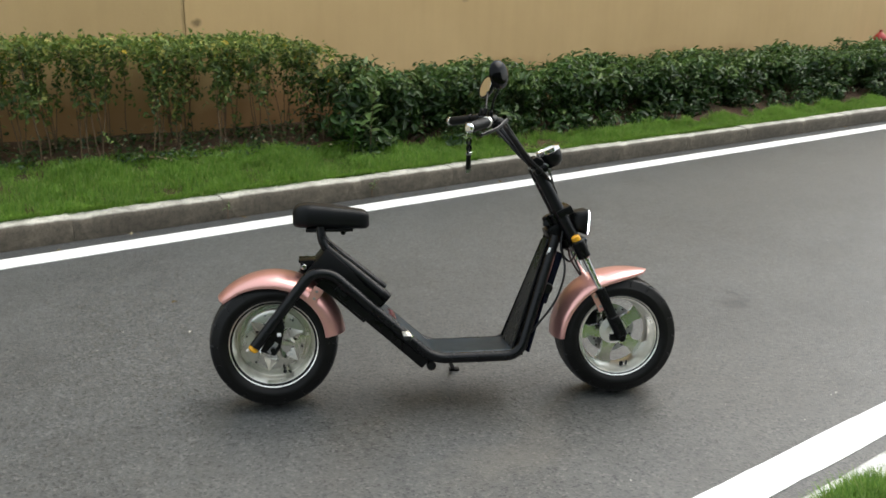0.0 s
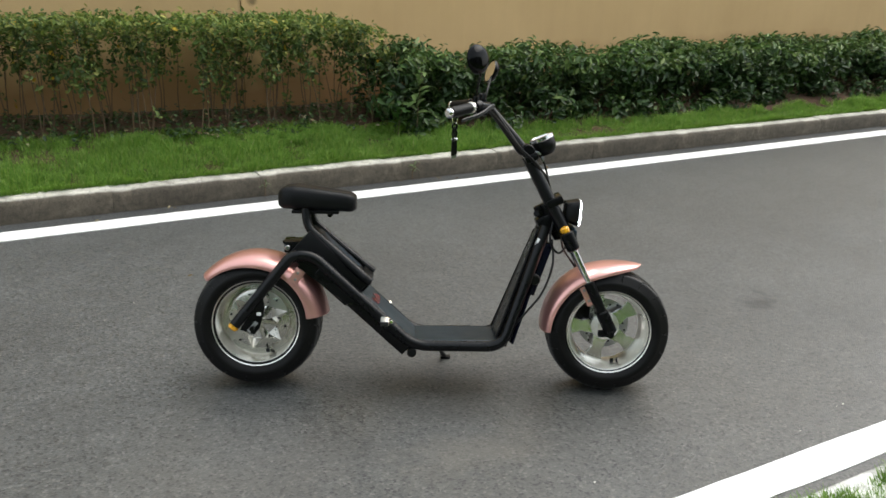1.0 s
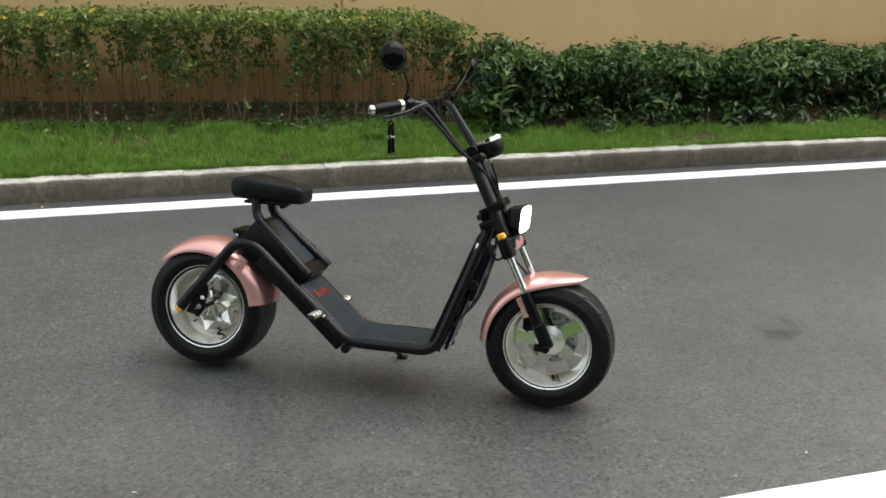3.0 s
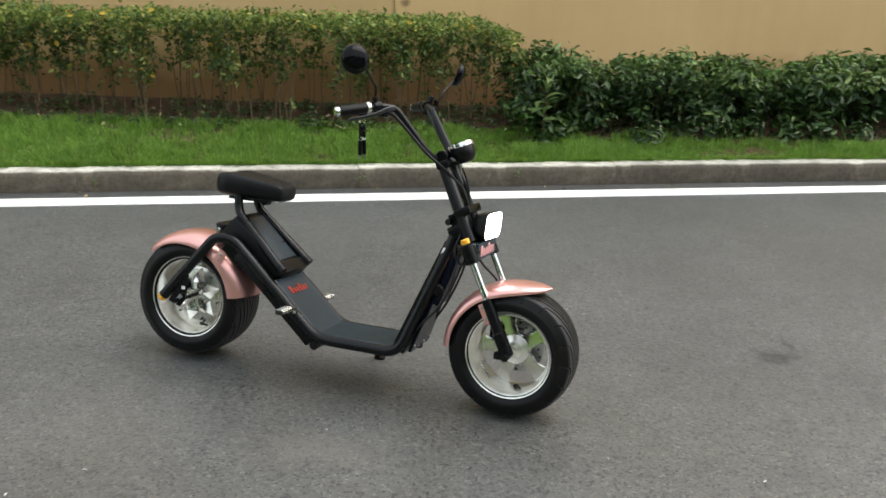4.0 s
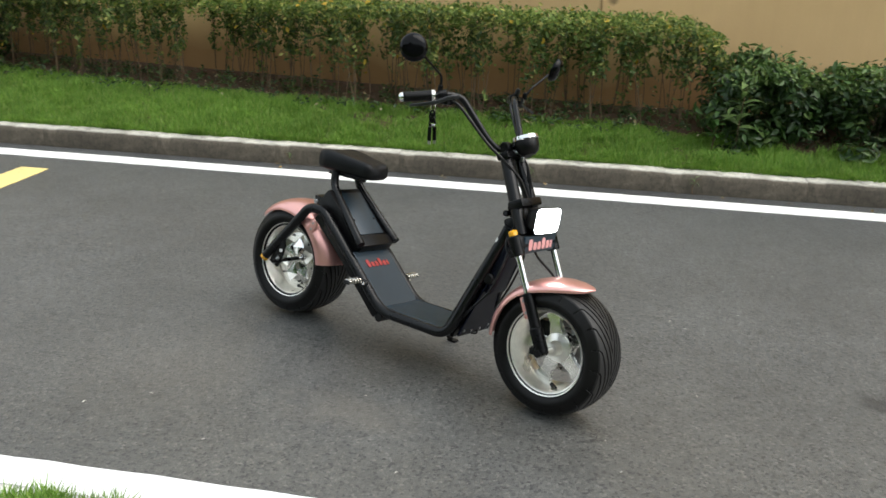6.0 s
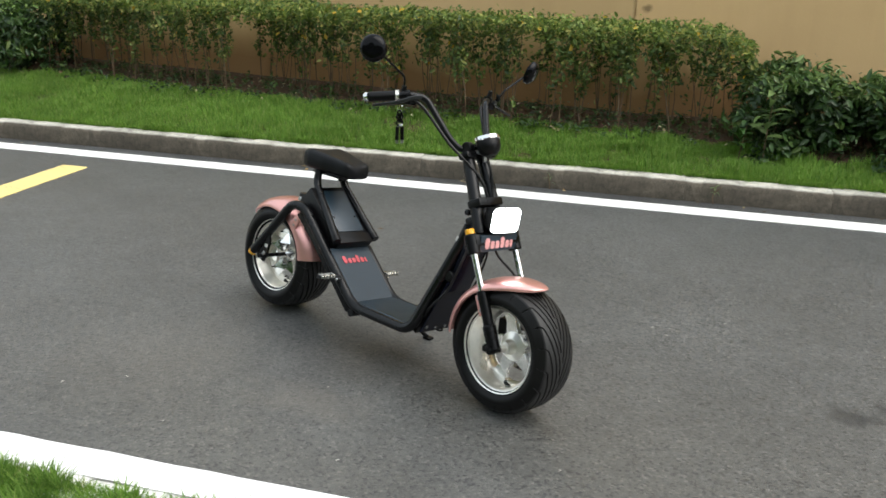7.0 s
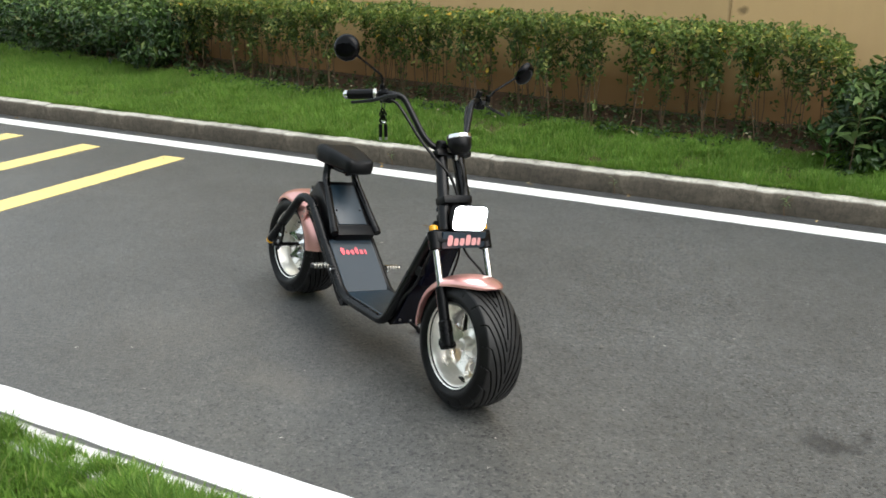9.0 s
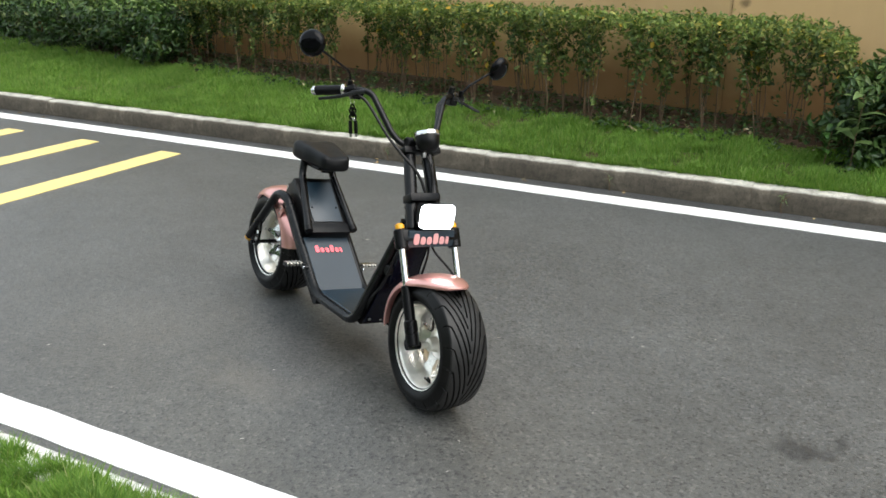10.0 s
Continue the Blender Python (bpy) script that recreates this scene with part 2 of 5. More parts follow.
SATIN = plain("black_frame_paint", (0.0034, 0.0036, 0.0042), 0.28, wear=0.25, coarse=8, gloss=0.26)
PLASTIC = plain("black_plastic", (0.0034, 0.0034, 0.0038), 0.36, wear=0.2, fine=200, relief=0.0006, gloss=0.2)
MAT = plain("deck_rubber", (0.0080, 0.0200, 0.0320), 0.36, gloss=0.62, wear=0.15, fine=160, relief=0.0004)
SHELL = plain("glossy_black_plastic", (0.0020, 0.0020, 0.0024), 0.05, wear=0.2, fine=90, gloss=0.14)
VINYL = plain("seat_vinyl", (0.0036, 0.0040, 0.0046), 0.46, wear=0.2, fine=220, coarse=7, relief=0.0008, gloss=0.2)
CABLE = plain("cable_sheath", (0.005, 0.005, 0.0055), 0.42, wear=0.15, gloss=0.3)
COPPER = plain("rose_copper_paint", (0.80, 0.415, 0.370), 0.36, metal=0.85, wear=0.07, fine=500, coarse=4, coat=0.5)
ALU = polished_material("polished_aluminium", (0.96, 0.93, 0.86), 0.33)
ALU_FACE = polished_material("machined_aluminium", (0.88, 0.87, 0.83), 0.15)
CAST = polished_material("cast_aluminium", (0.70, 0.67, 0.60), 0.24)
FACET = polished_material("faceted_aluminium", (0.92, 0.91, 0.88), 0.09)
CHROME = polished_material("chrome", (0.82, 0.82, 0.82), 0.07)
STEEL = polished_material("brushed_steel", (0.45, 0.45, 0.45), 0.3)
AMBER = plain("amber_reflector", (0.75, 0.36, 0.015), 0.25, wear=0.08, coat=0.5)
PALE_RED = plain("pale_red_decal", (0.84, 0.43, 0.42), 0.3, metal=0.4, wear=0.08)
RED_INK = plain("red_foil", (0.68, 0.145, 0.16), 0.24, metal=0.95, wear=0.08)
STICKER = plain("white_sticker", (0.72, 0.72, 0.70), 0.5, wear=0.05)
RUBBER = rubber_material("tread_rubber", (0.0062, 0.0062, 0.0064), (0.019, 0.0186, 0.018), 0.34)
SIDEWALL = rubber_material("sidewall_rubber", (0.0022, 0.0021, 0.0020), (0.0058, 0.0055, 0.0050), 0.20)
LEVER = plain("lever_metal", (0.030, 0.031, 0.033), 0.3, metal=0.5, wear=0.15)
LENS = glow("lit_headlight", (0.94, 0.97, 1.0), 9.0)
HYDRANT_RED = plain("hydrant_red_paint", (0.42, 0.035, 0.03), 0.45, wear=0.2)
NAVY = plain("dark_navy_paint", (0.0040, 0.0046, 0.0110), 0.22, wear=0.2, coarse=8, gloss=0.14)
mirror_glass, mg_nt, mg_b = nodes_of("mirror_glass")
mg_b.inputs["Base Color"].default_value, mg_b.inputs["Metallic"].default_value, mg_b.inputs["Roughness"].default_value = (0.85, 0.85, 0.85, 1), 1.0, 0.02


# ---- mesh helpers ----
def finish(name, bm, material, parent=None, label="", smooth=38):
    me = bpy.data.meshes.new(name)
    bmesh.ops.recalc_face_normals(bm, faces=bm.faces)
    bm.to_mesh(me)
    bm.free()
    if smooth:
        me.polygons.foreach_set("use_smooth", [True] * len(me.polygons))
        me.set_sharp_from_angle(angle=radians(smooth))
    me.materials.append(material)
    ob = new(name, me)
    if parent is not None:
        ob.parent = parent
    if label:
        tagged(ob, label)
    return ob


def part(name, bm, material, parent, label="", smooth=38):
    return finish(name, bm, material, parent, label, smooth)


def quads(name, verts, faces, material, parent=None, smooth=False):
    """One mesh from arrays; faces is an (n, 3) or (n, 4) array."""
    me = bpy.data.meshes.new(name)
    faces = np.asarray(faces, dtype=np.int32)
    me.vertices.add(len(verts))
    me.vertices.foreach_set("co", np.asarray(verts, dtype=np.float32).ravel())
    k = faces.shape[1]
    me.loops.add(faces.size)
    me.loops.foreach_set("vertex_index", faces.ravel())
    me.polygons.add(len(faces))
    me.polygons.foreach_set("loop_start", np.arange(0, faces.size, k, dtype=np.int32))
    me.polygons.foreach_set("loop_total", np.full(len(faces), k, dtype=np.int32))
    if smooth:
        me.polygons.foreach_set("use_smooth", np.ones(len(faces), dtype=bool))
    me.update(calc_edges=True)
    me.materials.append(material)
    ob = new(name, me)
    if parent is not None:
        ob.parent = parent
    return ob


def box(bm, size, at=(0, 0, 0), turn=None, bevel=0.004, segs=2, taper=None):
    """A bevelled box; turn is a rotation matrix; taper scales the top face in x and y."""
    made = bmesh.ops.create_cube(bm, size=1.0)["verts"]
    m = Matrix.Translation(at) @ (turn.to_4x4() if turn is not None else Matrix()) @ Matrix.Diagonal((*size, 1))
    if taper:
        for v in made:
            if v.co.z > 0:
                v.co.x, v.co.y = v.co.x * taper[0], v.co.y * taper[1]
    bmesh.ops.transform(bm, matrix=m, verts=made)
    if bevel:
        edges = list({e for v in made for e in v.link_edges})
        bmesh.ops.bevel(bm, geom=edges, offset=bevel, segments=segs, profile=0.6, affect="EDGES")
    return bm


def smooth_line(points, steps):
    """A Catmull-Rom line through the points."""
    p = [Vector(q) for q in points]
    p = [2 * p[0] - p[1]] + p + [2 * p[-1] - p[-2]]
    out = []
    for i in range(1, len(p) - 2):
        a, b, c, d = p[i - 1:i + 3]
        for k in range(steps):
            t = k / steps
            out.append(0.5 * (2 * b + (c - a) * t + (2 * a - 5 * b + 4 * c - d) * t * t + (3 * b - a - 3 * c + d) * t ** 3))
    return out + [p[-2]]


def filleted(points, radius, steps=6):
    """Straight runs with rounded corners, as a bent pipe has."""
    p = [Vector(q) for q in points]
    out = [p[0]]
    for a, b, c in zip(p, p[1:], p[2:]):
        u, w = (a - b), (c - b)
        cut = min(radius, 0.45 * u.length, 0.45 * w.length)
        s, e = b + u.normalized() * cut, b + w.normalized() * cut
        for k in range(steps + 1):
            t = k / steps
            out.append(s * (1 - t) ** 2 + b * 2 * t * (1 - t) + e * t * t)
    return out + [p[-1]]


def tube(bm, line, radius, seg=12, caps=True, flat=1.0):
    """A pipe along a line of points; radius is a number or a function of 0..1; flat squeezes it across y."""
    line = [Vector(q) for q in line]
    n, rings = len(line), []
    ref = None
    for i, q in enumerate(line):
        d = (line[min(i + 1, n - 1)] - line[max(i - 1, 0)]).normalized()
        if ref is None:
            ref = d.cross(Vector((0, 1, 0)) if abs(d.y) < 0.9 else Vector((1, 0, 0))).normalized()
        ref = (ref - d * ref.dot(d)).normalized()
        side = d.cross(ref)
        r = radius(i / (n - 1)) if callable(radius) else radius
        rings.append([bm.verts.new(q + (ref * math.cos(a) + side * math.sin(a) * flat) * r) for a in (2 * math.pi * k / seg for k in range(seg))])
    for a, b in zip(rings, rings[1:]):
        for k in range(seg):
            bm.faces.new((a[k], a[(k + 1) % seg], b[(k + 1) % seg], b[k]))
    if caps:
        bm.faces.new(rings[0])
        bm.faces.new(rings[-1])
    return bm


def lathe(bm, profile, seg=64, centre=(0, 0, 0), turn=None, closed=True):
    """Turns (along, radius) pairs round the y axis."""
    rings, c = [], Vector(centre)
    for y, r in profile:
        ring = []
        for k in range(seg):
            a = 2 * math.pi * k / seg
            v = Vector((r * math.cos(a), y, r * math.sin(a)))
            ring.append(bm.verts.new(c + (turn @ v if turn is not None else v)))
        rings.append(ring)
    pairs = list(zip(rings, rings[1:])) + ([(rings[-1], rings[0])] if closed else [])
    for a, b in pairs:
        for k in range(seg):
            bm.faces.new((a[k], a[(k + 1) % seg], b[(k + 1) % seg], b[k]))
    return bm


def rod(bm, a, b, r, seg=16, bevel=0.0):
    """A straight round bar with softened ends."""
    a, b = Vector(a), Vector(b)
    d = (b - a).normalized()
    if bevel:
        return tube(bm, [a, a + d * bevel, b - d * bevel, b], lambda t: r if 0.01 < t < 0.99 else r - bevel, seg)
    return tube(bm, [a, b], r, seg)


def extrude_outline(bm, outline, y0, y1):
    """A plate from an outline of (x, z) pairs between y0 and y1."""
    a = [bm.verts.new((x, y0, z)) for x, z in outline]
    b = [bm.verts.new((x, y1, z)) for x, z in outline]
    n = len(outline)
    bm.faces.new(a)
    bm.faces.new(list(reversed(b)))
    for k in range(n):
        bm.faces.new((a[k], a[(k + 1) % n], b[(k + 1) % n], b[k]))
    return bm


# ---- ground ----
def ground_height(y):
    """Height of the verge between kerb and wall."""
    return float(np.interp(y, [5.0, 5.16, 5.45, 5.8, 6.2, 6.7], [0.10, 0.115, 0.165, 0.23, 0.28, 0.30]))


def splay(x, y):
    """The verge widens towards -x: hedge and wall turn away from the kerb by about nine degrees."""
    x = np.asarray(x, dtype=float)
    off = 0.158 * np.maximum(0.0, 2.55 - x) + 0.075 * np.maximum(0.0, -1.5 - x)
    return y + off * np.clip((np.asarray(y, dtype=float) - 5.17) / 0.64, 0.0, 1.0)


def build_setting():
    # one sheet: road, verges and land to the horizon
    ys = [-3000, -60, -6, 0.0, 0.86, 0.90, 0.94, 1.06, 5.03, 5.12, 5.3, 5.45, 5.6, 5.8, 6.0, 6.2, 6.45, 6.7, 9, 60, 3000]
    zs = [0.0, 0.1, 0.12, 0.11, 0.105, 0.10, -0.03, -0.03, -0.03, -0.03] + [ground_height(y) - 0.005 for y in ys[10:18]] + [0.3, 0.3, 0.0]
    xs = [-3000, -60, -14] + [i * 0.5 for i in range(-26, 39)] + [25, 60, 3000]
    bm = bmesh.new()
    rows = []
    for y, z in zip(ys, zs):
        rows.append([bm.verts.new((x, float(splay(max(x, -60), y)) if y < 60 else y, z + (0.012 * noise.noise(Vector((x * 2.3, y * 2.3, 0))) if z > 0.1 else 0))) for x in xs])
    for a, b in zip(rows, rows[1:]):
        for k in range(len(xs) - 1):
            bm.faces.new((a[k], a[k + 1], b[k + 1], b[k]))
    tagged(finish("ground", bm, SOIL), "dark brown soil of the planted verges", "soil", kind="structure")
    # road
    bm = bmesh.new()
    xs = [-1200, -40] + [i * 1.0 for i in range(-12, 20)] + [40, 1200]
    rows = [[bm.verts.new((x, y, 0.0)) for x in xs] for y in (1.0, 2.2, 3.6, 5.05)]
    for a, b in zip(rows, rows[1:]):
        for k in range(len(xs) - 1):
            bm.faces.new((a[k], a[k + 1], b[k + 1], b[k]))
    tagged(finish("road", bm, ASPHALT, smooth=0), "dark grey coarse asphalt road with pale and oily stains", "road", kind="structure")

    def stripe(name, x0, x1, y0, y1, material, label):
        bm = bmesh.new()
        n = max(2, int(max(x1 - x0, y1 - y0) / 0.05)) if x1 - x0 < 60 else 600
        rng = random.Random(int(1000 * (x0 + y0)))
        long_x = x1 - x0 > y1 - y0
        a, b = [], []
        for k in range(n + 1):
            t = k / n
            j0, j1 = rng.uniform(-0.003, 0.003), rng.uniform(-0.003, 0.003)
            if long_x:
                a.append(bm.verts.new((x0 + (x1 - x0) * t, y0 + j0, 0.004)))
                b.append(bm.verts.new((x0 + (x1 - x0) * t, y1 + j1, 0.004)))
            else:
                a.append(bm.verts.new((x0 + j0, y0 + (y1 - y0) * t, 0.004)))
                b.append(bm.verts.new((x1 + j1, y0 + (y1 - y0) * t, 0.004)))
        for k in range(n):
            bm.faces.new((a[k], a[k + 1], b[k + 1], b[k]))
        top = list(bm.faces)
        low = bmesh.ops.extrude_face_region(bm, geom=top)["geom"]
        for v in low:
            if isinstance(v, bmesh.types.BMVert):
                v.co.z = 0.0005
        return tagged(finish(name, bm, material, smooth=0), label, "road marking", kind="structure")

    stripe("edge_line", -30, 40, 4.72, 4.885, WHITE_LINE, "white painted edge line along the far kerb")
    stripe("edge_line", -30, 40, 1.187, 1.32, WHITE_LINE, "broad white painted edge line beside the grass verge")
    for x in (-1.10, -1.99, -2.90, -3.80, -4.70):
        stripe("hatch_stripe", x, x + 0.205, 1.75, 4.44, YELLOW_LINE, "yellow painted stripe across the asphalt road")


def kerb_stone_mesh(length, material):
    """A kerb block with a rounded front edge; front faces -y, base at z 0."""
    bm = bmesh.new()
    prof = [(0.0, -0.05), (0.0, 0.095), (0.006, 0.118), (0.017, 0.132), (0.034, 0.138), (0.135, 0.140), (0.142, 0.134), (0.142, -0.05)]
    n = 6
    rows = []
    for k in range(n + 1):
        x = -length / 2 + length * k / n
        pull = 0.0018 if k in (0, n) else 0.0
        rows.append([bm.verts.new((x, y + pull * (1 if y < 0.07 else -1) + 0.002 * noise.noise(Vector((x * 9, y * 40, z * 30))), z - (pull if z > 0.05 else 0) + 0.002 * noise.noise(Vector((x * 11, z * 30, 4))))) for y, z in prof])
    for a, b in zip(rows, rows[1:]):
        for k in range(len(prof) - 1):
            bm.faces.new((a[k], b[k], b[k + 1], a[k + 1]))
    bm.faces.new(rows[0])
    bm.faces.new(list(reversed(rows[-1])))
    bmesh.ops.recalc_face_normals(bm, faces=bm.faces)
    me = bpy.data.meshes.new("kerb_stone")
    bm.to_mesh(me)
    bm.free()
    me.polygons.foreach_set("use_smooth", [True] * len(me.polygons))
    me.set_sharp_from_angle(angle=radians(40))
    me.materials.append(material)
    return me


def build_kerb(name, y, facing, first, count, material, label):
    base = tagged(new(name), label, "kerb", kind="structure")
    me = kerb_stone_mesh(0.9055, material)
    rng = random.Random(name)
    for k in range(count):
        ob = new("kerb_stone", me)
        ob.parent = base
        flip = 0 if facing < 0 else 180
        ob.matrix_basis = pose(first + 0.907 * (k + 0.5), y + rng.uniform(-0.003, 0.003), rng.uniform(-0.003, 0.003), rng.uniform(-0.6, 0.6), 0, flip + rng.uniform(-0.12, 0.12))
    return base


def build_wall():
    bm = bmesh.new()
    box(bm, (31.3, 0.24, 4.2), (2.708 + 15.65, 6.72, 2.05), bevel=0.003, segs=1)
    turn = Matrix.Rotation(-math.atan(0.182), 3, "Z")
    box(bm, (33, 0.24, 4.2), Vector((2.702, 6.60, 2.05)) + turn @ Vector((-16.5, 0.12, 0)), turn, bevel=0.003, segs=1)
    box(bm, (0.03, 0.20, 4.2), (2.705, 6.715, 2.05), bevel=0)
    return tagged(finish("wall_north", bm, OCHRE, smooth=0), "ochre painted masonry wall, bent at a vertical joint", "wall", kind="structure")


build_setting()
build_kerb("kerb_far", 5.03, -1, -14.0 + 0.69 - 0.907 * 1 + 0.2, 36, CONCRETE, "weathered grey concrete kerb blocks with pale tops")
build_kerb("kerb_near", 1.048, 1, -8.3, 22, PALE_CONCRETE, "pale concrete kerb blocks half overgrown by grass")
build_wall()


# ---- plants ----
def leaf_cloud(rng, places, normals, sizes, ratio=0.42, fold=0.25):
    """Leaf blades as folded lens shapes: 6 corners, 4 triangles each; places and normals are (n, 3)."""
    n = len(places)
    nz = normals / np.linalg.norm(normals, axis=1, keepdims=True)
    t = rng.normal(size=(n, 3))
    t -= nz * (t * nz).sum(1, keepdims=True)
    t /= np.linalg.norm(t, axis=1, keepdims=True)
    w = np.cross(nz, t)
    L, W = sizes[:, None], sizes[:, None] * ratio
    droop = nz * L * fold * rng.uniform(0.2, 1.0, (n, 1))
    tip = rng.uniform(0.9, 1.1, (n, 1))
    v = np.stack([places - t * L * 0.5 - droop * 0.3, places + w * W * 0.46 - t * L * 0.20 + droop * 0.35, places + w * W * 0.40 + t * L * 0.14 + droop * 0.1, places + t * L * 0.5 * tip - droop,
                  places - w * W * 0.40 + t * L * 0.14 + droop * 0.1, places - w * W * 0.46 - t * L * 0.20 + droop * 0.35], 1).reshape(-1, 3)
    i = np.arange(n)[:, None] * 6
    f = np.concatenate([i + [[0, 1, 2]], i + [[0, 2, 3]], i + [[0, 3, 4]], i + [[0, 4, 5]]], 1).reshape(-1, 3)
    return v, f


def lumpy(x, y, seed):
    return noise.noise(Vector((x, y, seed)))


def verge_grass(name, x0, x1, y0, y1, count, height, seed, label, base, wide=1.0, edge=None, fall=0.0):
    """A lawn strip of narrow bent blades, one mesh."""
    rng = np.random.default_rng(seed)
    x, y = rng.uniform(x0, x1, count), rng.uniform(y0, y1, count)
    tuft = np.array([lumpy(a * 3.1, b * 3.1, seed) + 0.6 * lumpy(a * 11, b * 11, seed + 9) for a, b in zip(x, y)])
    keep = rng.uniform(-0.9, 0.6, count) < tuft + 0.55
    if edge:
        keep &= y < np.array([edge(a) for a in x]) + 0.10 * tuft + rng.normal(0, 0.02, count)
    x, y, tuft = x[keep], y[keep], tuft[keep]
    n = len(x)
    h = height * np.clip(0.72 + 0.62 * tuft, 0.25, 1.6) * rng.uniform(0.5, 1.25, n)
    z = np.array([base(b) for b in y])
    y = splay(x, y)
    a = rng.uniform(0, 2 * np.pi, n)
    lean = rng.uniform(0.15, 0.85, n) * h
    dx, dy = np.cos(a), np.sin(a) - fall
    half = rng.uniform(0.0012, 0.0028, n) * wide
    px, py = -dy * half, dx * half
    root = np.stack([x, y, z - 0.01], 1)
    side = np.stack([px, py, 0 * px], 1)
    mid = root + np.stack([dx * lean * 0.35, dy * lean * 0.35, h * 0.62], 1)
    tip = root + np.stack([dx * lean, dy * lean, h * 0.97], 1)
    v = np.stack([root - side, root + side, mid + side * 0.8, mid - side * 0.8, tip], 1).reshape(-1, 3)
    i = np.arange(n)[:, None] * 5
    f = np.concatenate([i + [[0, 1, 2]], i + [[0, 2, 3]], i + [[3, 2, 4]]], 1).reshape(-1, 3)
    return tagged(quads(name, v, f, GRASS), label, "grass", kind="stuff")


def build_dense_hedge(x0, x1, count, top, seed, label, foot=5.68):
    """A clipped, leafy hedge: leaf clumps in a lumpy bank."""
    hedge = tagged(new("hedge"), label, "hedge")
    hedge.location = ((x0 + x1) / 2, 6.0, 0)
    rng = np.random.default_rng(seed)
    clumps = int((x1 - x0) * 92)
    cx, cy = rng.uniform(x0, x1, clumps), rng.uniform(5.77, 6.42, clumps)
    roof = np.array([top + 0.11 * lumpy(a * 2.2, b * 2.5, seed) + 0.07 * lumpy(a * 6, b * 6, seed) for a, b in zip(cx, cy)]) - 0.035 * np.clip((cx - 4.6) / 1.5, 0, 1)
    cz = 0.19 + (roof - 0.19) * rng.uniform(0.0, 1.0, clumps) ** 0.5
    bulge = 0.20 * np.clip((cz - 0.25) / (top - 0.25), 0, 1) ** 0.8 + 0.05 * np.array([lumpy(a * 3, c * 3, seed + 3) for a, c in zip(cx, cz)])
    cy = cy - bulge * (6.42 - cy) / 0.65
    skirt = rng.random(clumps) < 0.08
    cz[skirt], cy[skirt] = rng.uniform(0.21, 0.34, skirt.sum()), rng.uniform(foot, foot + 0.18, skirt.sum())
    per = count // clumps
    c = np.repeat(np.stack([cx, cy, cz], 1), per, 0)
    off = rng.normal(size=c.shape) * [0.060, 0.055, 0.050]
    p = c + off
    p[:, 2] = np.clip(p[:, 2], 0.20, np.repeat(roof, per) + 0.035 * rng.random(len(p)))
    nrm = off / 0.06 + rng.normal(size=c.shape) * 0.6 + [0, -0.25, 1.1]
    size = rng.uniform(0.038, 0.090, len(p)) * np.repeat(rng.uniform(0.75, 1.25, clumps), per)
    p[:, 1] = splay(p[:, 0], p[:, 1])
    fresh = (p[:, 2] > np.repeat(roof, per) - 0.10) & (rng.random(len(p)) < 0.7)
    p[fresh, 2] += rng.random(fresh.sum()) ** 3 * 0.06
    v, f = leaf_cloud(rng, p[~fresh], nrm[~fresh], size[~fresh], 0.40)
    tagged(quads("foliage", v - np.array(hedge.location), f, LUSH, hedge), kind="stuff")
    v, f = leaf_cloud(rng, p[fresh], nrm[fresh], size[fresh], 0.36)
    tagged(quads("young_foliage", v - np.array(hedge.location), f, YOUNG, hedge), kind="stuff")
    bm = bmesh.new()
    r2 = random.Random(seed)
    for k in range(int((x1 - x0) * 9)):
        x, y = r2.uniform(x0, x1), r2.uniform(5.85, 6.35)
        line = [Vector((x, y, ground_height(y) - 0.02)), Vector((x + r2.uniform(-0.05, 0.05), y + r2.uniform(-0.04, 0.04), 0.5)), Vector((x + r2.uniform(-0.1, 0.1), y + r2.uniform(-0.08, 0.08), top - 0.12))]
        line = [Vector((q.x, float(splay(q.x, q.y)), q.z)) for q in line]
        tube(bm, [q - Vector(hedge.location) for q in line], lambda t: 0.006 - 0.004 * t, 5, False)
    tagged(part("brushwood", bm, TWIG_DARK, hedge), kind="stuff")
    return hedge


def thin_top(x, y):
    """Height of the thin hedge's clipped top; its end by the low hedge is rounded off."""
    return 1.045 + 0.045 * lumpy(x * 2, y * 2, 5.0) + 0.030 * lumpy(x * 8, y * 8, 2.0) - 0.11 * min(1.0, max(0.0, (x - 3.18) / 0.45)) ** 1.7


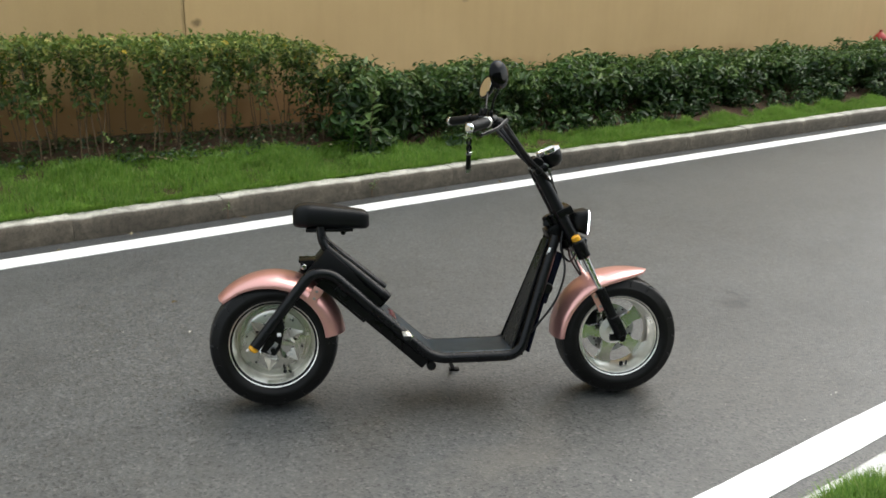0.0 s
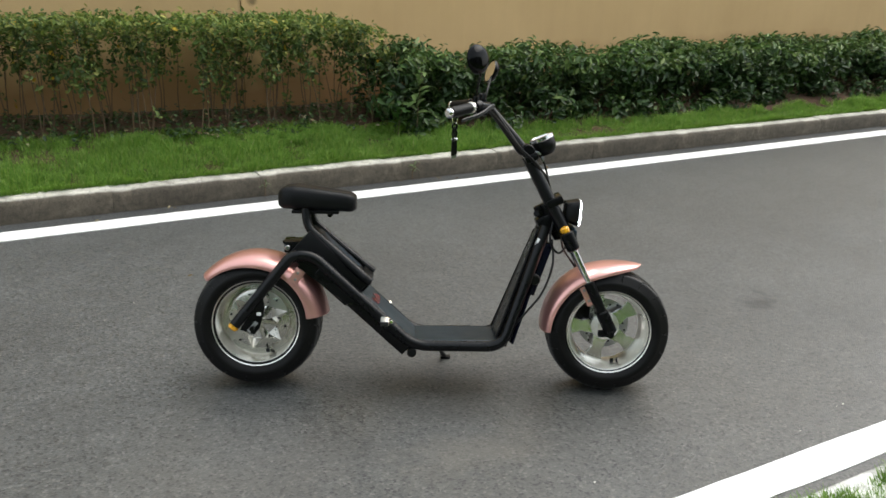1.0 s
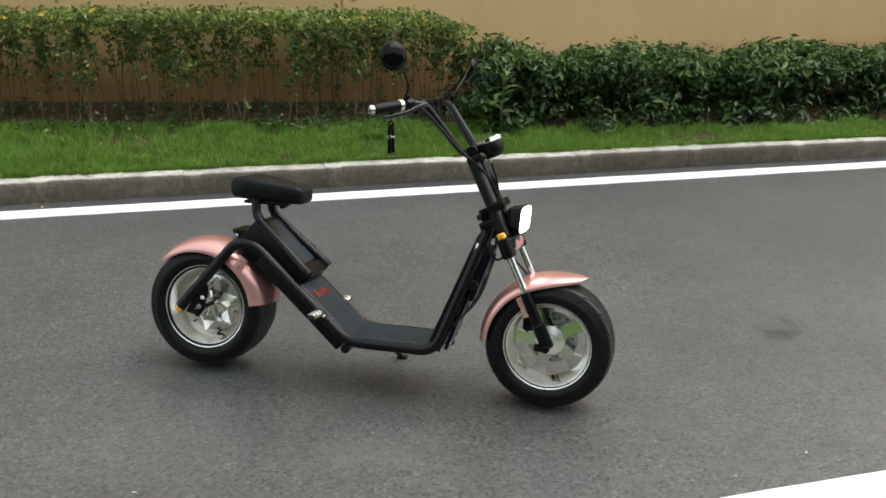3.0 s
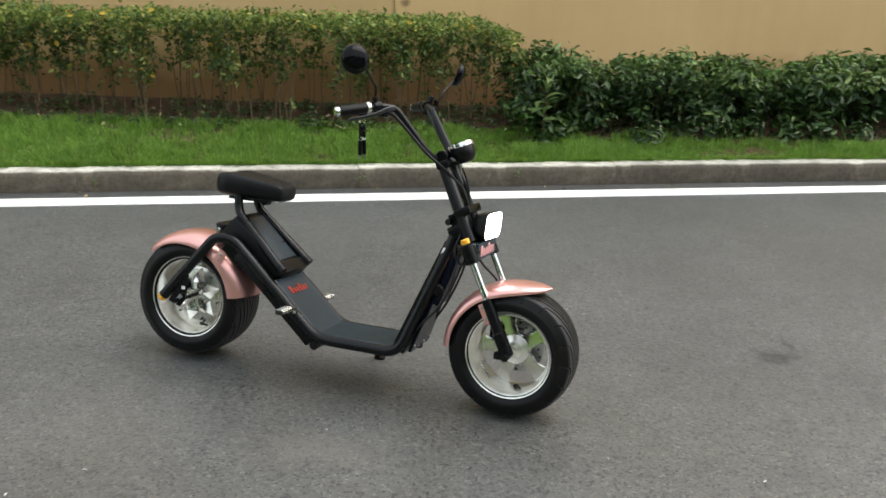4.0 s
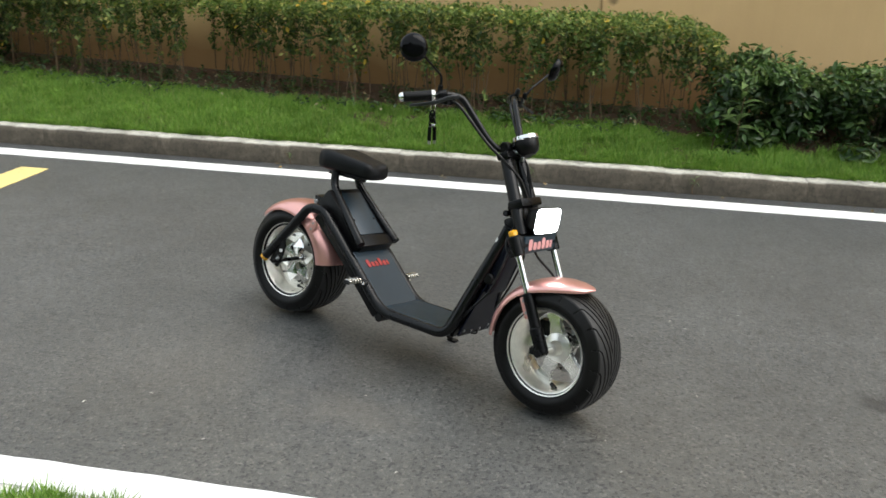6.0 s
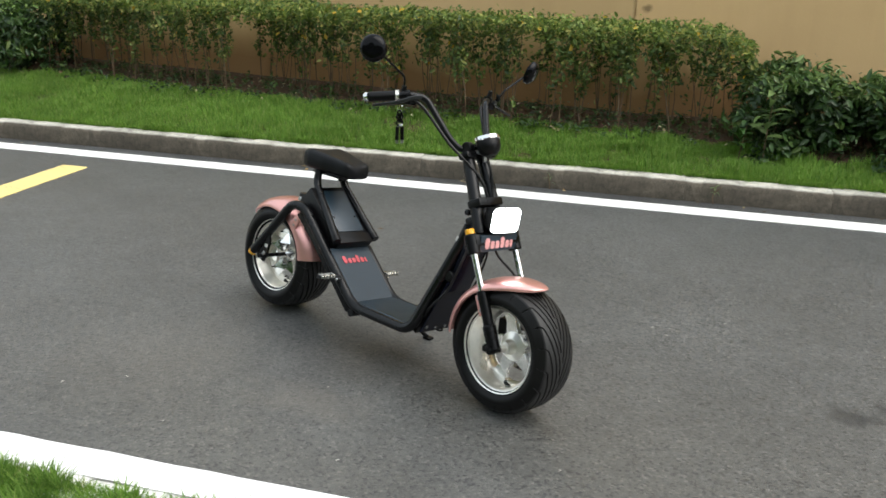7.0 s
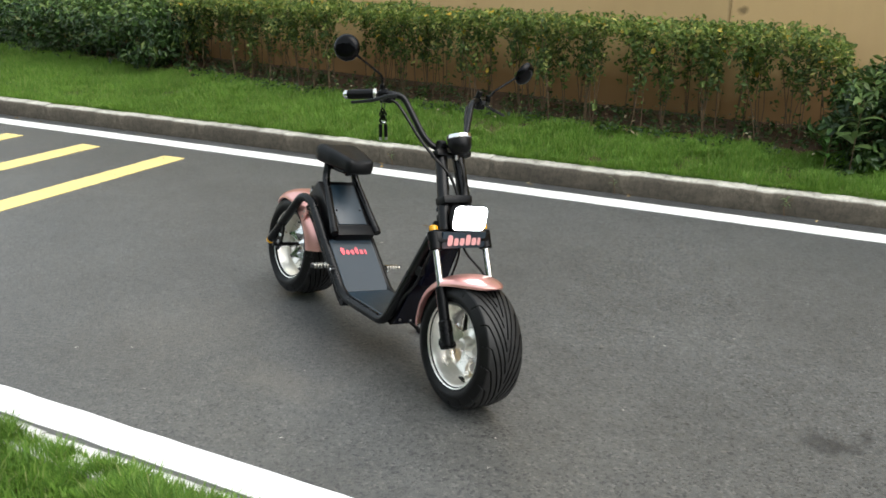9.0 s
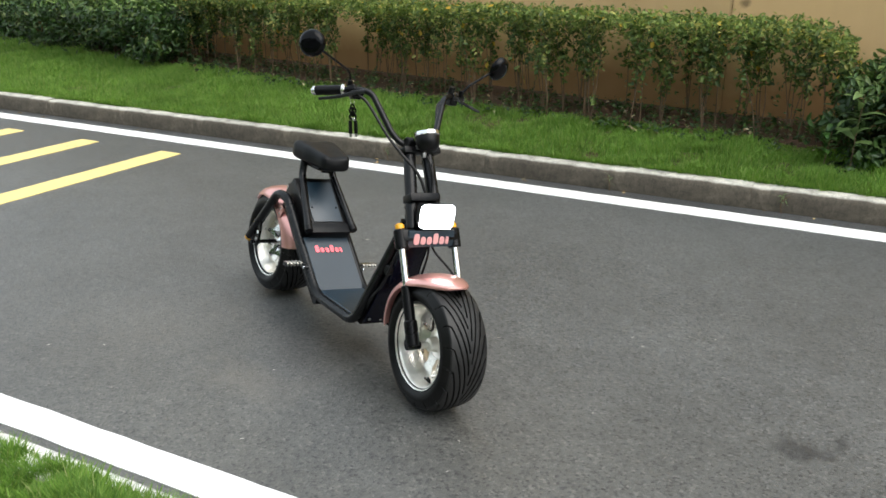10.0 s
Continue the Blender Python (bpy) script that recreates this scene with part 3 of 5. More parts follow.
def build_thin_hedge(x0, x1, seed, label):
    """A tall, thin hedge: bare upright stems below, hanging bunches of small leaves above."""
    hedge = tagged(new("hedge"), label, "hedge")
    hedge.location = ((x0 + x1) / 2, 6.05, 0)
    here = Vector(hedge.location)
    rng, r2 = np.random.default_rng(seed), random.Random(seed)
    bm = bmesh.new()
    ps, ns, ss = [], [], []
    count = int((x1 - x0) * 13)
    for k in range(count):
        x, y = x0 + (x1 - x0) * (k + r2.random()) / count, r2.uniform(5.84, 6.42)
        z0 = ground_height(y) - 0.02
        for j in range(r2.choice((1, 1, 2, 2, 3))):
            ex, ey = x + r2.gauss(0, 0.07), y + r2.uniform(-0.09, 0.07)
            top = thin_top(ex, ey) + r2.uniform(-0.07, 0.0)
            line = smooth_line([(x, y, z0), (x + r2.uniform(-0.015, 0.015) + 0.25 * (ex - x), y + 0.2 * (ey - y), z0 + 0.22), (x + 0.6 * (ex - x) + r2.uniform(-0.025, 0.025), y + 0.6 * (ey - y), z0 + 0.5), (ex, ey, top - 0.02)], 3)
            tube(bm, [Vector((q.x, float(splay(q.x, q.y)), q.z)) - here for q in line], lambda t: 0.0048 - 0.0032 * t, 5, False)
            thick = 0.55 + 0.45 * lumpy(ex * 2.6, 3.0, 8.0) + 0.25 * lumpy(ex * 7.0, 1.0, 4.0) - (0.22 if 0.4 < ex < 2.0 else 0.0)
            for q in range(7 + int(10 * max(0.0, thick))):
                s = 1.0 - (0.46 if r2.random() < 0.85 else 0.68) * r2.random() ** 1.25
                c = np.array(line[min(len(line) - 1, int(s * (len(line) - 1) + r2.random()))])
                a = r2.uniform(0, 2 * math.pi)
                reach = r2.uniform(0.02, 0.11)
                d = np.array([math.cos(a), math.sin(a) - 0.35, 0.0]) * reach
                # a short side twig, its leaves hanging along it
                for w in range(r2.randint(6, 11)):
                    t = r2.random()
                    o = np.array([r2.gauss(0, 0.019), r2.gauss(0, 0.019), r2.gauss(0, 0.022)])
                    pt = c + d * t + o - np.array([0, 0, 0.075 * t * t + 0.02 * r2.random()])
                    pt[2] = min(pt[2], top + r2.uniform(-0.02, 0.04))
                    ps.append(pt)
                    ns.append(d / reach * 0.8 + o / 0.03 + np.array([r2.gauss(0, 0.4), r2.gauss(0, 0.4) - 0.3, r2.gauss(0, 0.4) + 0.7]))
                    ss.append(r2.uniform(0.022, 0.054))
    # crown: the clipped top is denser than the flanks, with sprigs above it
    m = int((x1 - x0) * 2300)
    cx, cy = rng.uniform(x0, x1, m), rng.uniform(5.80, 6.56, m)
    cz = np.array([thin_top(a, b) for a, b in zip(cx, cy)]) - np.abs(rng.normal(0, 0.070, m)) * np.where(cy < 6.0, 1.0, 1.4)
    sprig = np.array([lumpy(a * 16, b * 16, 6.0) for a, b in zip(cx, cy)]) > 0.34
    cz[sprig] += 0.055 * rng.random(sprig.sum())
    ps += list(np.stack([cx, cy, cz], 1))
    ns += list(rng.normal(size=(m, 3)) * 0.6 + [0, -0.3, 0.9])
    ss += list(rng.uniform(0.022, 0.056, m))
    tagged(part("brushwood", bm, TWIG, hedge), kind="stuff")
    ps, ns, ss = np.array(ps), np.array(ns), np.array(ss)
    ps[:, 1] = splay(ps[:, 0], ps[:, 1])
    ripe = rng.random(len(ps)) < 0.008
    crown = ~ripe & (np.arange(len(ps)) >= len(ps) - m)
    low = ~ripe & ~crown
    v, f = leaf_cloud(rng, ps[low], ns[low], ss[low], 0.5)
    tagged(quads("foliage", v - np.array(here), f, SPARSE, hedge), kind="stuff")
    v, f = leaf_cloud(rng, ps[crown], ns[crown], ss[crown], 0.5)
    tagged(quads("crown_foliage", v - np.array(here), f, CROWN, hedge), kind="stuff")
    v, f = leaf_cloud(rng, ps[ripe], ns[ripe], ss[ripe] * 1.2, 0.6)
    tagged(quads("yellowed_foliage", v - np.array(here), f, YELLOWED, hedge, False), kind="stuff")
    return hedge


def build_leaf_screen():
    """Tall greenery added unseen across the lawn, behind the camera, to block low sky."""
    rng = np.random.default_rng(51)
    n = 34000
    x, z = rng.uniform(-22, 26, n), 6.5 * rng.random(n) ** 0.85
    top = np.array([lumpy(a * 0.5, 0.0, 7.0) for a in x])
    z = z * (0.9 + 0.25 * top) + 0.1
    y = -8.0 + 0.9 * np.array([lumpy(a * 0.9, c * 0.9, 3.0) for a, c in zip(x, z)]) + rng.normal(0, 0.25, n) - 0.06 * z
    v, f = leaf_cloud(rng, np.stack([x, y, z], 1), rng.normal(size=(n, 3)) * 0.6 + [0, 0.8, 0.6], rng.uniform(0.22, 0.50, n), 0.5)
    tagged(quads("leaf_screen", v, f, MID_LEAF), "tall dark green leaf screen added unseen across the lawn", "hedge", kind="structure")


MID_LEAF = leaf_material("mid_green_leaf", [(0.0, (0.04, 0.10, 0.02)), (1.0, (0.07, 0.15, 0.03))], 0.35, 0.2)
build_leaf_screen()
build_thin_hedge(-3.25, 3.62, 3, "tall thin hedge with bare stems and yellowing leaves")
build_dense_hedge(3.52, 15.0, 66000, 0.735, 11, "dense dark green clipped hedge along the ochre wall", 5.54)
build_dense_hedge(-12.0, -3.05, 42000, 0.93, 12, "dense dark green hedge beside the thin hedge", 5.80)
verge_grass("grass", -9.5, 13.0, 5.165, 5.90, 380000, 0.082, 21, "bright green uncut grass on the verge behind the kerb", lambda y: ground_height(y), 1.0, lambda x: float(np.interp(x, [2.2, 2.9, 3.4, 4.0, 5, 7, 13], [5.78, 5.76, 5.71, 5.60, 5.53, 5.48, 5.44])))
verge_grass("grass", -11.0, 0.5, 5.18, 5.80, 110000, 0.080, 29, "bright green grass on the broad end of the verge", lambda y: ground_height(y))
verge_grass("grass", -6.0, 9.0, 5.158, 5.21, 34000, 0.080, 35, "tufts of grass hanging over the back of the kerb", lambda y: 0.118, 1.0, None, 0.9)
verge_grass("grass", -3.0, 3.2, 5.76, 5.98, 26000, 0.050, 24, "thinning grass at the foot of the hedge", lambda y: ground_height(y))
verge_grass("grass", -1.5, 5.5, 0.05, 0.93, 190000, 0.085, 22, "long green grass beside the near kerb", lambda y: 0.10)
verge_grass("grass", -10.0, 13.0, -6.6, 0.05, 110000, 0.10, 25, "green lawn on the near side of the road", lambda y: 0.105, 8.0)
for x0, x1, seed in ((-9.0, -1.5, 27), (5.5, 13.0, 28)):
    verge_grass("grass", x0, x1, 0.05, 0.94, 22000, 0.085, seed, "long green grass along the near kerb", lambda y: 0.10, 3.0)
verge_grass("grass", 2.6, 4.0, 5.58, 5.86, 16000, 0.055, 26, "short grass between the two hedges", lambda y: ground_height(y))
verge_grass("grass", -1.0, 5.5, 0.82, 0.975, 120000, 0.080, 23, "grass hanging over the near kerb", lambda y: 0.115, 1.0, None, -0.15)


def scatter(name, count, region, size, material, seed, label, category):
    """Fallen leaves and grit, lying on the ground."""
    rng = np.random.default_rng(seed)
    x, y = rng.uniform(region[0], region[1], count), rng.uniform(region[2], region[3], count)
    z = np.array([ground_height(b) + 0.035 if b > 5.1 else 0.006 for b in y])
    y = splay(x, y)
    nrm = rng.normal(size=(count, 3)) * 0.3 + [0, 0, 1]
    v, f = leaf_cloud(rng, np.stack([x, y, z], 1), nrm, rng.uniform(size[0], size[1], count), 0.5, 0.15)
    return tagged(quads(name, v, f, material), label, category, kind="stuff")


scatter("leaf_litter", 1200, (-6, 12, 5.74, 6.40), (0.016, 0.048), DRY, 31, "dry brown leaves on the soil under the hedges", "leaves")
scatter("leaf_litter", 30, (-4, 10, 4.89, 5.02), (0.02, 0.05), DRY, 32, "dry leaves lying in the gutter", "leaves")
scatter("grit", 70, (-2, 7, 1.4, 4.7), (0.006, 0.016), GRIT, 33, "pale grit scattered over the asphalt", "grit")


def build_seedlings():
    """Low broad-leaved weeds on the soil under the thin hedge."""
    rng = np.random.default_rng(41)
    n = 560
    bx, by = rng.uniform(-3.0, 4.2, n), rng.uniform(5.74, 6.42, n)
    per = 7
    c = np.repeat(np.stack([bx, by, [ground_height(b) + 0.02 for b in by]], 1), per, 0)
    p = c + np.abs(rng.normal(size=c.shape)) * [0, 0, 0.035] + rng.normal(size=c.shape) * [0.028, 0.025, 0.004]
    p[:, 1] = splay(p[:, 0], p[:, 1])
    v, f = leaf_cloud(rng, p, rng.normal(size=c.shape) * 0.5 + [0, -0.2, 1.0], rng.uniform(0.02, 0.05, len(p)), 0.5)
    tagged(quads("seedlings", v, f, LUSH), "low green weeds sprouting from the soil", "weeds", kind="stuff")


def blade_mesh(name, length, width, material):
    """One leaf: a curved, folded blade pointing along x."""
    bm = bmesh.new()
    rows = []
    for k in range(6):
        t = k / 5
        w = width * math.sin(math.pi * min(0.97, 0.06 + 0.94 * t)) ** 0.8 / 2
        z = 0.18 * length * math.sin(t * 2.2) - 0.20 * length * t * t
        rows.append([bm.verts.new((length * t, -w, z + 0.25 * w)), bm.verts.new((length * t, 0, z)), bm.verts.new((length * t, w, z + 0.25 * w))])
    for a, b in zip(rows, rows[1:]):
        for j in (0, 1):
            bm.faces.new((a[j], b[j], b[j + 1], a[j + 1]))
    me = bpy.data.meshes.new(name)
    bm.to_mesh(me)
    bm.free()
    me.polygons.foreach_set("use_smooth", [True] * len(me.polygons))
    me.materials.append(material)
    return me


def build_plant(name, at, height, leaves, length, width, material, seed, label, category):
    """A single small plant: a stem and separate leaves."""
    rng = random.Random(seed)
    plant = tagged(new(name), label, category)
    plant.location = at
    bm = tube(bmesh.new(), smooth_line([(0, 0, -0.02), (rng.uniform(-0.02, 0.02), -0.01, height * 0.5), (rng.uniform(-0.04, 0.04), -0.03, height)], 4), lambda t: 0.004 - 0.002 * t, 6)
    part("stem", bm, TWIG, plant)
    me = blade_mesh("leaf", length, width, material)
    for k in range(leaves):
        t = 0.35 + 0.65 * (k + 1) / leaves
        ob = new("leaf", me)
        ob.parent = plant
        ob.matrix_basis = pose(0, -0.03 * t * t, height * t, rng.uniform(-25, 25), rng.uniform(-50, 15), 137.5 * k + rng.uniform(-20, 20)) @ Matrix.Scale(rng.uniform(0.65, 1.1), 4)
    return plant


PALE_SCRAP = plain("pale_scrap", (0.44, 0.43, 0.38), 0.8, wear=0.2)
SCRAPS = [(1.53, 3.78, 0.05, 20, False), (1.47, 3.385, 0.045, 60, True), (3.17, 2.80, 0.02, 0, True), (3.42, 3.0, 0.02, 40, True), (3.03, 1.41, 0.018, 10, True), (3.33, 1.465, 0.03, 30, True), (1.05, 1.665, 0.03, 80, True), (0.08, 4.15, 0.025, 15, True), (2.2, 1.49, 0.022, 50, True), (1.24, 1.78, 0.02, 0, True), (3.3, 5.0, 0.04, 15, False), (4.2, 4.67, 0.025, 70, True)]
PALE_LEAF = leaf_material("pale_young_leaf", [(0.0, (0.105, 0.175, 0.055)), (1.0, (0.18, 0.245, 0.085))], 0.4, 0.3)
build_seedlings()


def build_scrap(x, y, size, turn, material, label):
    """A scrap of leaf or paper lying on the asphalt."""
    me = blade_mesh("scrap", size * 0.7, size * 0.3, material)
    ob = tagged(new("scrap", me), label, "litter", "scraps on the road")
    ob.matrix_basis = pose(x, y, 0.004, 0, 8, turn)
    return ob


for x, y, size, turn, pale in SCRAPS:
    build_scrap(x, y, size, turn, PALE_SCRAP if pale else DRY, "small pale scrap lying on the asphalt" if pale else "dark dry leaf lying on the asphalt")
build_plant("sapling", (3.72, 5.56, 0.17), 0.50, 16, 0.165, 0.055, PALE_LEAF, 5, "young sapling with long pale green leaves", "sapling")
build_plant("sapling", (3.56, 5.57, 0.17), 0.26, 12, 0.11, 0.045, MID_LEAF, 6, "low leafy sapling at the hedge's corner", "sapling")
build_plant("weed", (2.33, 5.018, 0.005), 0.10, 8, 0.05, 0.007, PALE_LEAF, 9, "dry straw weed growing at a kerb joint", "weed")
build_plant("weed", (0.62, 5.018, 0.005), 0.09, 9, 0.045, 0.008, PALE_LEAF, 7, "thin dry weed growing at a kerb joint", "weed")
build_plant("weed", (3.41, 5.018, 0.005), 0.12, 12, 0.05, 0.009, PALE_LEAF, 8, "pale weed growing at a kerb joint", "weed")
scatter("petals", 60, (-6, 12, 5.2, 5.85), (0.012, 0.028), DRY, 34, "small white petals and scraps lying in the grass", "petals")


# ---- the scooter ----
AXLE_R, AXLE_F = Vector((0.0, -0.004, 0.243)), Vector((1.280, -0.016, 0.230))
STEER_TOP, STEER_AXIS = Vector((1.110, 0, 0.588)), Vector((-0.178, 0, 0.36)).normalized()
STEER = Matrix.Translation(STEER_TOP) @ Matrix.Rotation(radians(-3.5), 4, STEER_AXIS) @ Matrix.Translation(-STEER_TOP)
RAKE = Matrix.Rotation(math.atan2(0.178, 0.36), 3, "Y").inverted()


def on_axis(z, x=0.0, y=0.0):
    """A point at height z on the steering axis, shifted forward and sideways."""
    k = (z - STEER_TOP.z) / STEER_AXIS.z
    return STEER_TOP + STEER_AXIS * k + Vector((x, y, 0))


def tyre_mesh(outer, half, seat):
    """A fat road tyre with swept grooves pressed into the tread."""
    n, m = 456, 110
    t = np.linspace(-1, 1, m)
    y = half * np.sign(t) * np.abs(t) ** 0.9
    drop = outer - outer * 0.030 * (np.abs(t) / 0.72) ** 2.2
    prof_y, prof_r = [], []
    for q, yy, r in zip(t, y, drop):
        a = abs(q)
        if a > 0.80:
            r = drop[np.argmin(np.abs(np.abs(t) - 0.80))] - (a - 0.80) / 0.20 * 0.030
        prof_y.append(yy)
        prof_r.append(r)
    prof_y, prof_r = np.array(prof_y), np.array(prof_r)
    ang = np.arange(n) / n * 2 * np.pi
    A, Y = np.meshgrid(ang, prof_y, indexing="ij")
    R = np.tile(prof_r, (n, 1))
    count, reach = 18, 3.3
    depth = np.zeros_like(R)
    for side in (-1, 1):
        for k in range(count):
            start = (k + (0.5 if side > 0 else 0)) / count * 2 * np.pi
            q = ((start - A) % (2 * np.pi)) / (2 * np.pi / count * reach)
            line = 0.004 + (half * 0.76 - 0.004) * np.clip(1 - q, 0, 1) ** 1.25
            line = line + half * 0.19 * np.clip(1 - q / 0.05, 0, 1) ** 1.6
            hit = (q < 1) & (np.abs(side * Y - line) < 0.0021 + 0.0006 * (q < 0.035))
            depth = np.maximum(depth, np.where(hit, 0.0085, 0))
    R = R - depth
    v = np.stack([R * np.cos(A), Y, R * np.sin(A)], -1)
    # sidewalls and beads
    wall = [(half + 0.001, outer - 0.040), (half + 0.002, outer - 0.056), (half - 0.008, 0.168 * seat), (half - 0.016, 0.158 * seat), (half - 0.022, 0.150 * seat)]
    extra = []
    for s, edge in ((-1, 0), (1, 1)):
        extra.append([np.stack([r * np.cos(ang), np.full(n, s * yy), r * np.sin(ang)], -1) for yy, r in wall])
    cols = list(reversed(extra[0])) + [v[:, k] for k in range(m)] + extra[1]
    verts = np.concatenate(cols)
    faces = []
    i = np.arange(n)
    j = (i + 1) % n
    for c in range(len(cols) - 1):
        faces.append(np.stack([c * n + i, c * n + j, (c + 1) * n + j, (c + 1) * n + i], 1))
    return verts, np.concatenate(faces)


def build_tyre(parent, at, outer, half, turn, seat):
    v, f = tyre_mesh(outer, half, seat)
    m = turn @ Matrix.Translation(at)
    v = v @ np.array(m.to_3x3()).T + np.array(m.translation)
    ob = quads("tyre", v, f, RUBBER, parent, True)
    ob.data.set_sharp_from_angle(angle=radians(50))
    ob.data.materials.append(SIDEWALL)
    strip = np.arange(len(f)) // 456
    ob.data.polygons.foreach_set("material_index", ((strip < 14) | (strip >= strip[-1] - 13)).astype(np.int32))
    return tagged(ob, "black rubber tyre with swept tread grooves")


def rim_profile(half, seat):
    """Deep stepped barrel, open on both sides."""
    line = [(-half - 0.001, 0.158), (-half - 0.003, 0.162), (-half + 0.003, 0.164), (-half + 0.005, 0.1615), (-half + 0.0055, 0.1575), (-half + 0.0080, 0.1510), (-half + 0.0100, 0.1500), (-half + 0.0105, 0.1480), (-half + 0.0150, 0.1455), (-half + 0.046, 0.1400), (-half + 0.048, 0.1385),
            (0.010, 0.134), (0.034, 0.134), (half - 0.023, 0.1445), (half - 0.020, 0.149), (half - 0.011, 0.1515), (half - 0.008, 0.158), (half - 0.004, 0.163), (half + 0.002, 0.161), (half, 0.157),
            (half - 0.010, 0.1575), (half - 0.02, 0.1555), (0.0, 0.142), (-half + 0.02, 0.1575), (-half + 0.010, 0.1590)]
    return [(y, r * seat) for y, r in line]


def moved(bm, m):
    bmesh.ops.transform(bm, matrix=m, verts=bm.verts)
    return bm


def build_front_wheel(root):
    at = Matrix.Translation(AXLE_F)
    bm = bmesh.new()
    lathe(bm, [(-0.095, 0.0), (-0.095, 0.011), (-0.030, 0.012), (-0.028, 0.022), (0.002, 0.028), (0.010, 0.052), (0.040, 0.052), (0.050, 0.030), (0.080, 0.022), (0.080, 0.0)], 32, closed=False)
    wheel = part("front_wheel", moved(bm, STEER @ at), ALU, root, "polished hub with a wide five spoke rim")
    build_tyre(wheel, AXLE_F, 0.2255, 0.0840, STEER, 0.945)
    bm = lathe(bmesh.new(), rim_profile(0.072, 0.945), 72)
    part("rim", moved(bm, STEER @ at), ALU, wheel)
    for k in range(5):
        bm = bmesh.new()
        a = math.radians(72 * k + 54)
        edge = [(0.029, 0.024), (0.0300, 0.042), (0.0240, 0.056), (0.0195, 0.071), (0.0185, 0.086), (0.0200, 0.101), (0.0245, 0.114), (0.0305, 0.122), (0.0335, 0.1255)]
        out = [(-w, r) for w, r in edge] + [(w, r) for w, r in reversed(edge)]
        extrude_outline(bm, out, 0.012, 0.034)
        bmesh.ops.bevel(bm, geom=list(bm.edges), offset=0.003, segments=2, affect="EDGES")
        part("spoke", moved(bm, STEER @ at @ Matrix.Rotation(radians(-3), 4, "X") @ Matrix.Rotation(a, 4, "Y")), ALU_FACE, wheel)
    bm = lathe(bmesh.new(), [(0.060, 0.050), (0.060, 0.095), (0.064, 0.095), (0.064, 0.050)], 48)
    disc = part("brake_disc", moved(bm, STEER @ at), STEEL, wheel, "drilled steel brake disc")
    bm = bmesh.new()
    for k in range(20):
        a = 2 * math.pi * k / 20
        r = 0.086 if k % 2 else 0.074
        lathe(bm, [(0.0585, 0.0), (0.0585, 0.0042), (0.0655, 0.0042), (0.0655, 0.0)], 8, (r * math.cos(a), 0, r * math.sin(a)), closed=False)
    part("drilled_hole", moved(bm, STEER @ at), PLASTIC, disc)
    bm = box(bmesh.new(), (0.055, 0.045, 0.075), (-0.080, 0.066, 0.035), bevel=0.008)
    part("brake_caliper", moved(bm, STEER @ at), BLACK, wheel)
    bm = rod(bmesh.new(), (0.043, -0.028, -0.124), (0.038, -0.050, -0.105), 0.004, 8)
    rod(bm, (0.026, -0.022, -0.126), (0.024, -0.030, -0.116), 0.007, 10)
    part("valve", moved(bm, STEER @ at), PLASTIC, wheel)
    return wheel


def build_rear_wheel(root):
    at = Matrix.Translation(AXLE_R)
    # the hub motor's closed face
    bm = lathe(bmesh.new(), [(-0.030, 0.0), (-0.030, 0.03), (-0.026, 0.10), (-0.022, 0.113), (-0.010, 0.116), (-0.008, 0.132), (0.045, 0.1315), (0.05, 0.0)], 48, closed=False)
    wheel = part("rear_wheel", moved(bm, at), CAST, root, "hub motor wheel with a faceted star face")
    build_tyre(wheel, AXLE_R, 0.229, 0.096, Matrix(), 0.97)
    bm = lathe(bmesh.new(), rim_profile(0.080, 0.97), 72)
    part("rim", moved(bm, at), ALU, wheel)
    for k in range(6):
        bm = bmesh.new()
        a = math.radians(60 * k + 12)
        # a kite with a raised ridge
        p = [bm.verts.new(q) for q in ((0, -0.034, 0.016), (-0.030, -0.031, 0.062), (0, -0.029, 0.110), (0.030, -0.031, 0.062), (0, -0.066, 0.058), (-0.024, -0.020, 0.062), (0, -0.018, 0.106), (0.024, -0.020, 0.062))]
        for i, j in ((0, 1), (1, 2), (2, 3), (3, 0)):
            bm.faces.new((p[i], p[j], p[4]))
        bm.faces.new((p[0], p[5], p[1])), bm.faces.new((p[1], p[5], p[6], p[2])), bm.faces.new((p[2], p[6], p[7], p[3])), bm.faces.new((p[3], p[7], p[0]))
        bm.faces.new((p[0], p[7], p[6], p[5]))
        part("star_ray", moved(bm, at @ Matrix.Rotation(a, 4, "Y")), FACET, wheel, smooth=0)
    for k in range(6):
        a = math.radians(60 * k + 42)
        bm = rod(bmesh.new(), (0.100 * math.sin(a), -0.034, 0.100 * math.cos(a)), (0.100 * math.sin(a), -0.020, 0.100 * math.cos(a)), 0.0038, 10, 0.001)
        part("bolt", moved(bm, at), BLACK, wheel)
    bm = rod(bmesh.new(), (0.055, -0.026, -0.118), (0.050, -0.050, -0.106), 0.004, 8)
    rod(bm, (0.036, -0.028, -0.113), (0.034, -0.036, -0.111), 0.007, 10)
    part("valve", moved(bm, at), PLASTIC, wheel)
    bm = rod(bmesh.new(), (0, -0.165, 0), (0, 0.165, 0), 0.0085, 14)
    for s in (-1, 1):
        rod(bm, (0, s * 0.125, 0), (0, s * 0.14, 0), 0.015, 6)
    part("axle", moved(bm, at), BLACK, wheel)
    return wheel


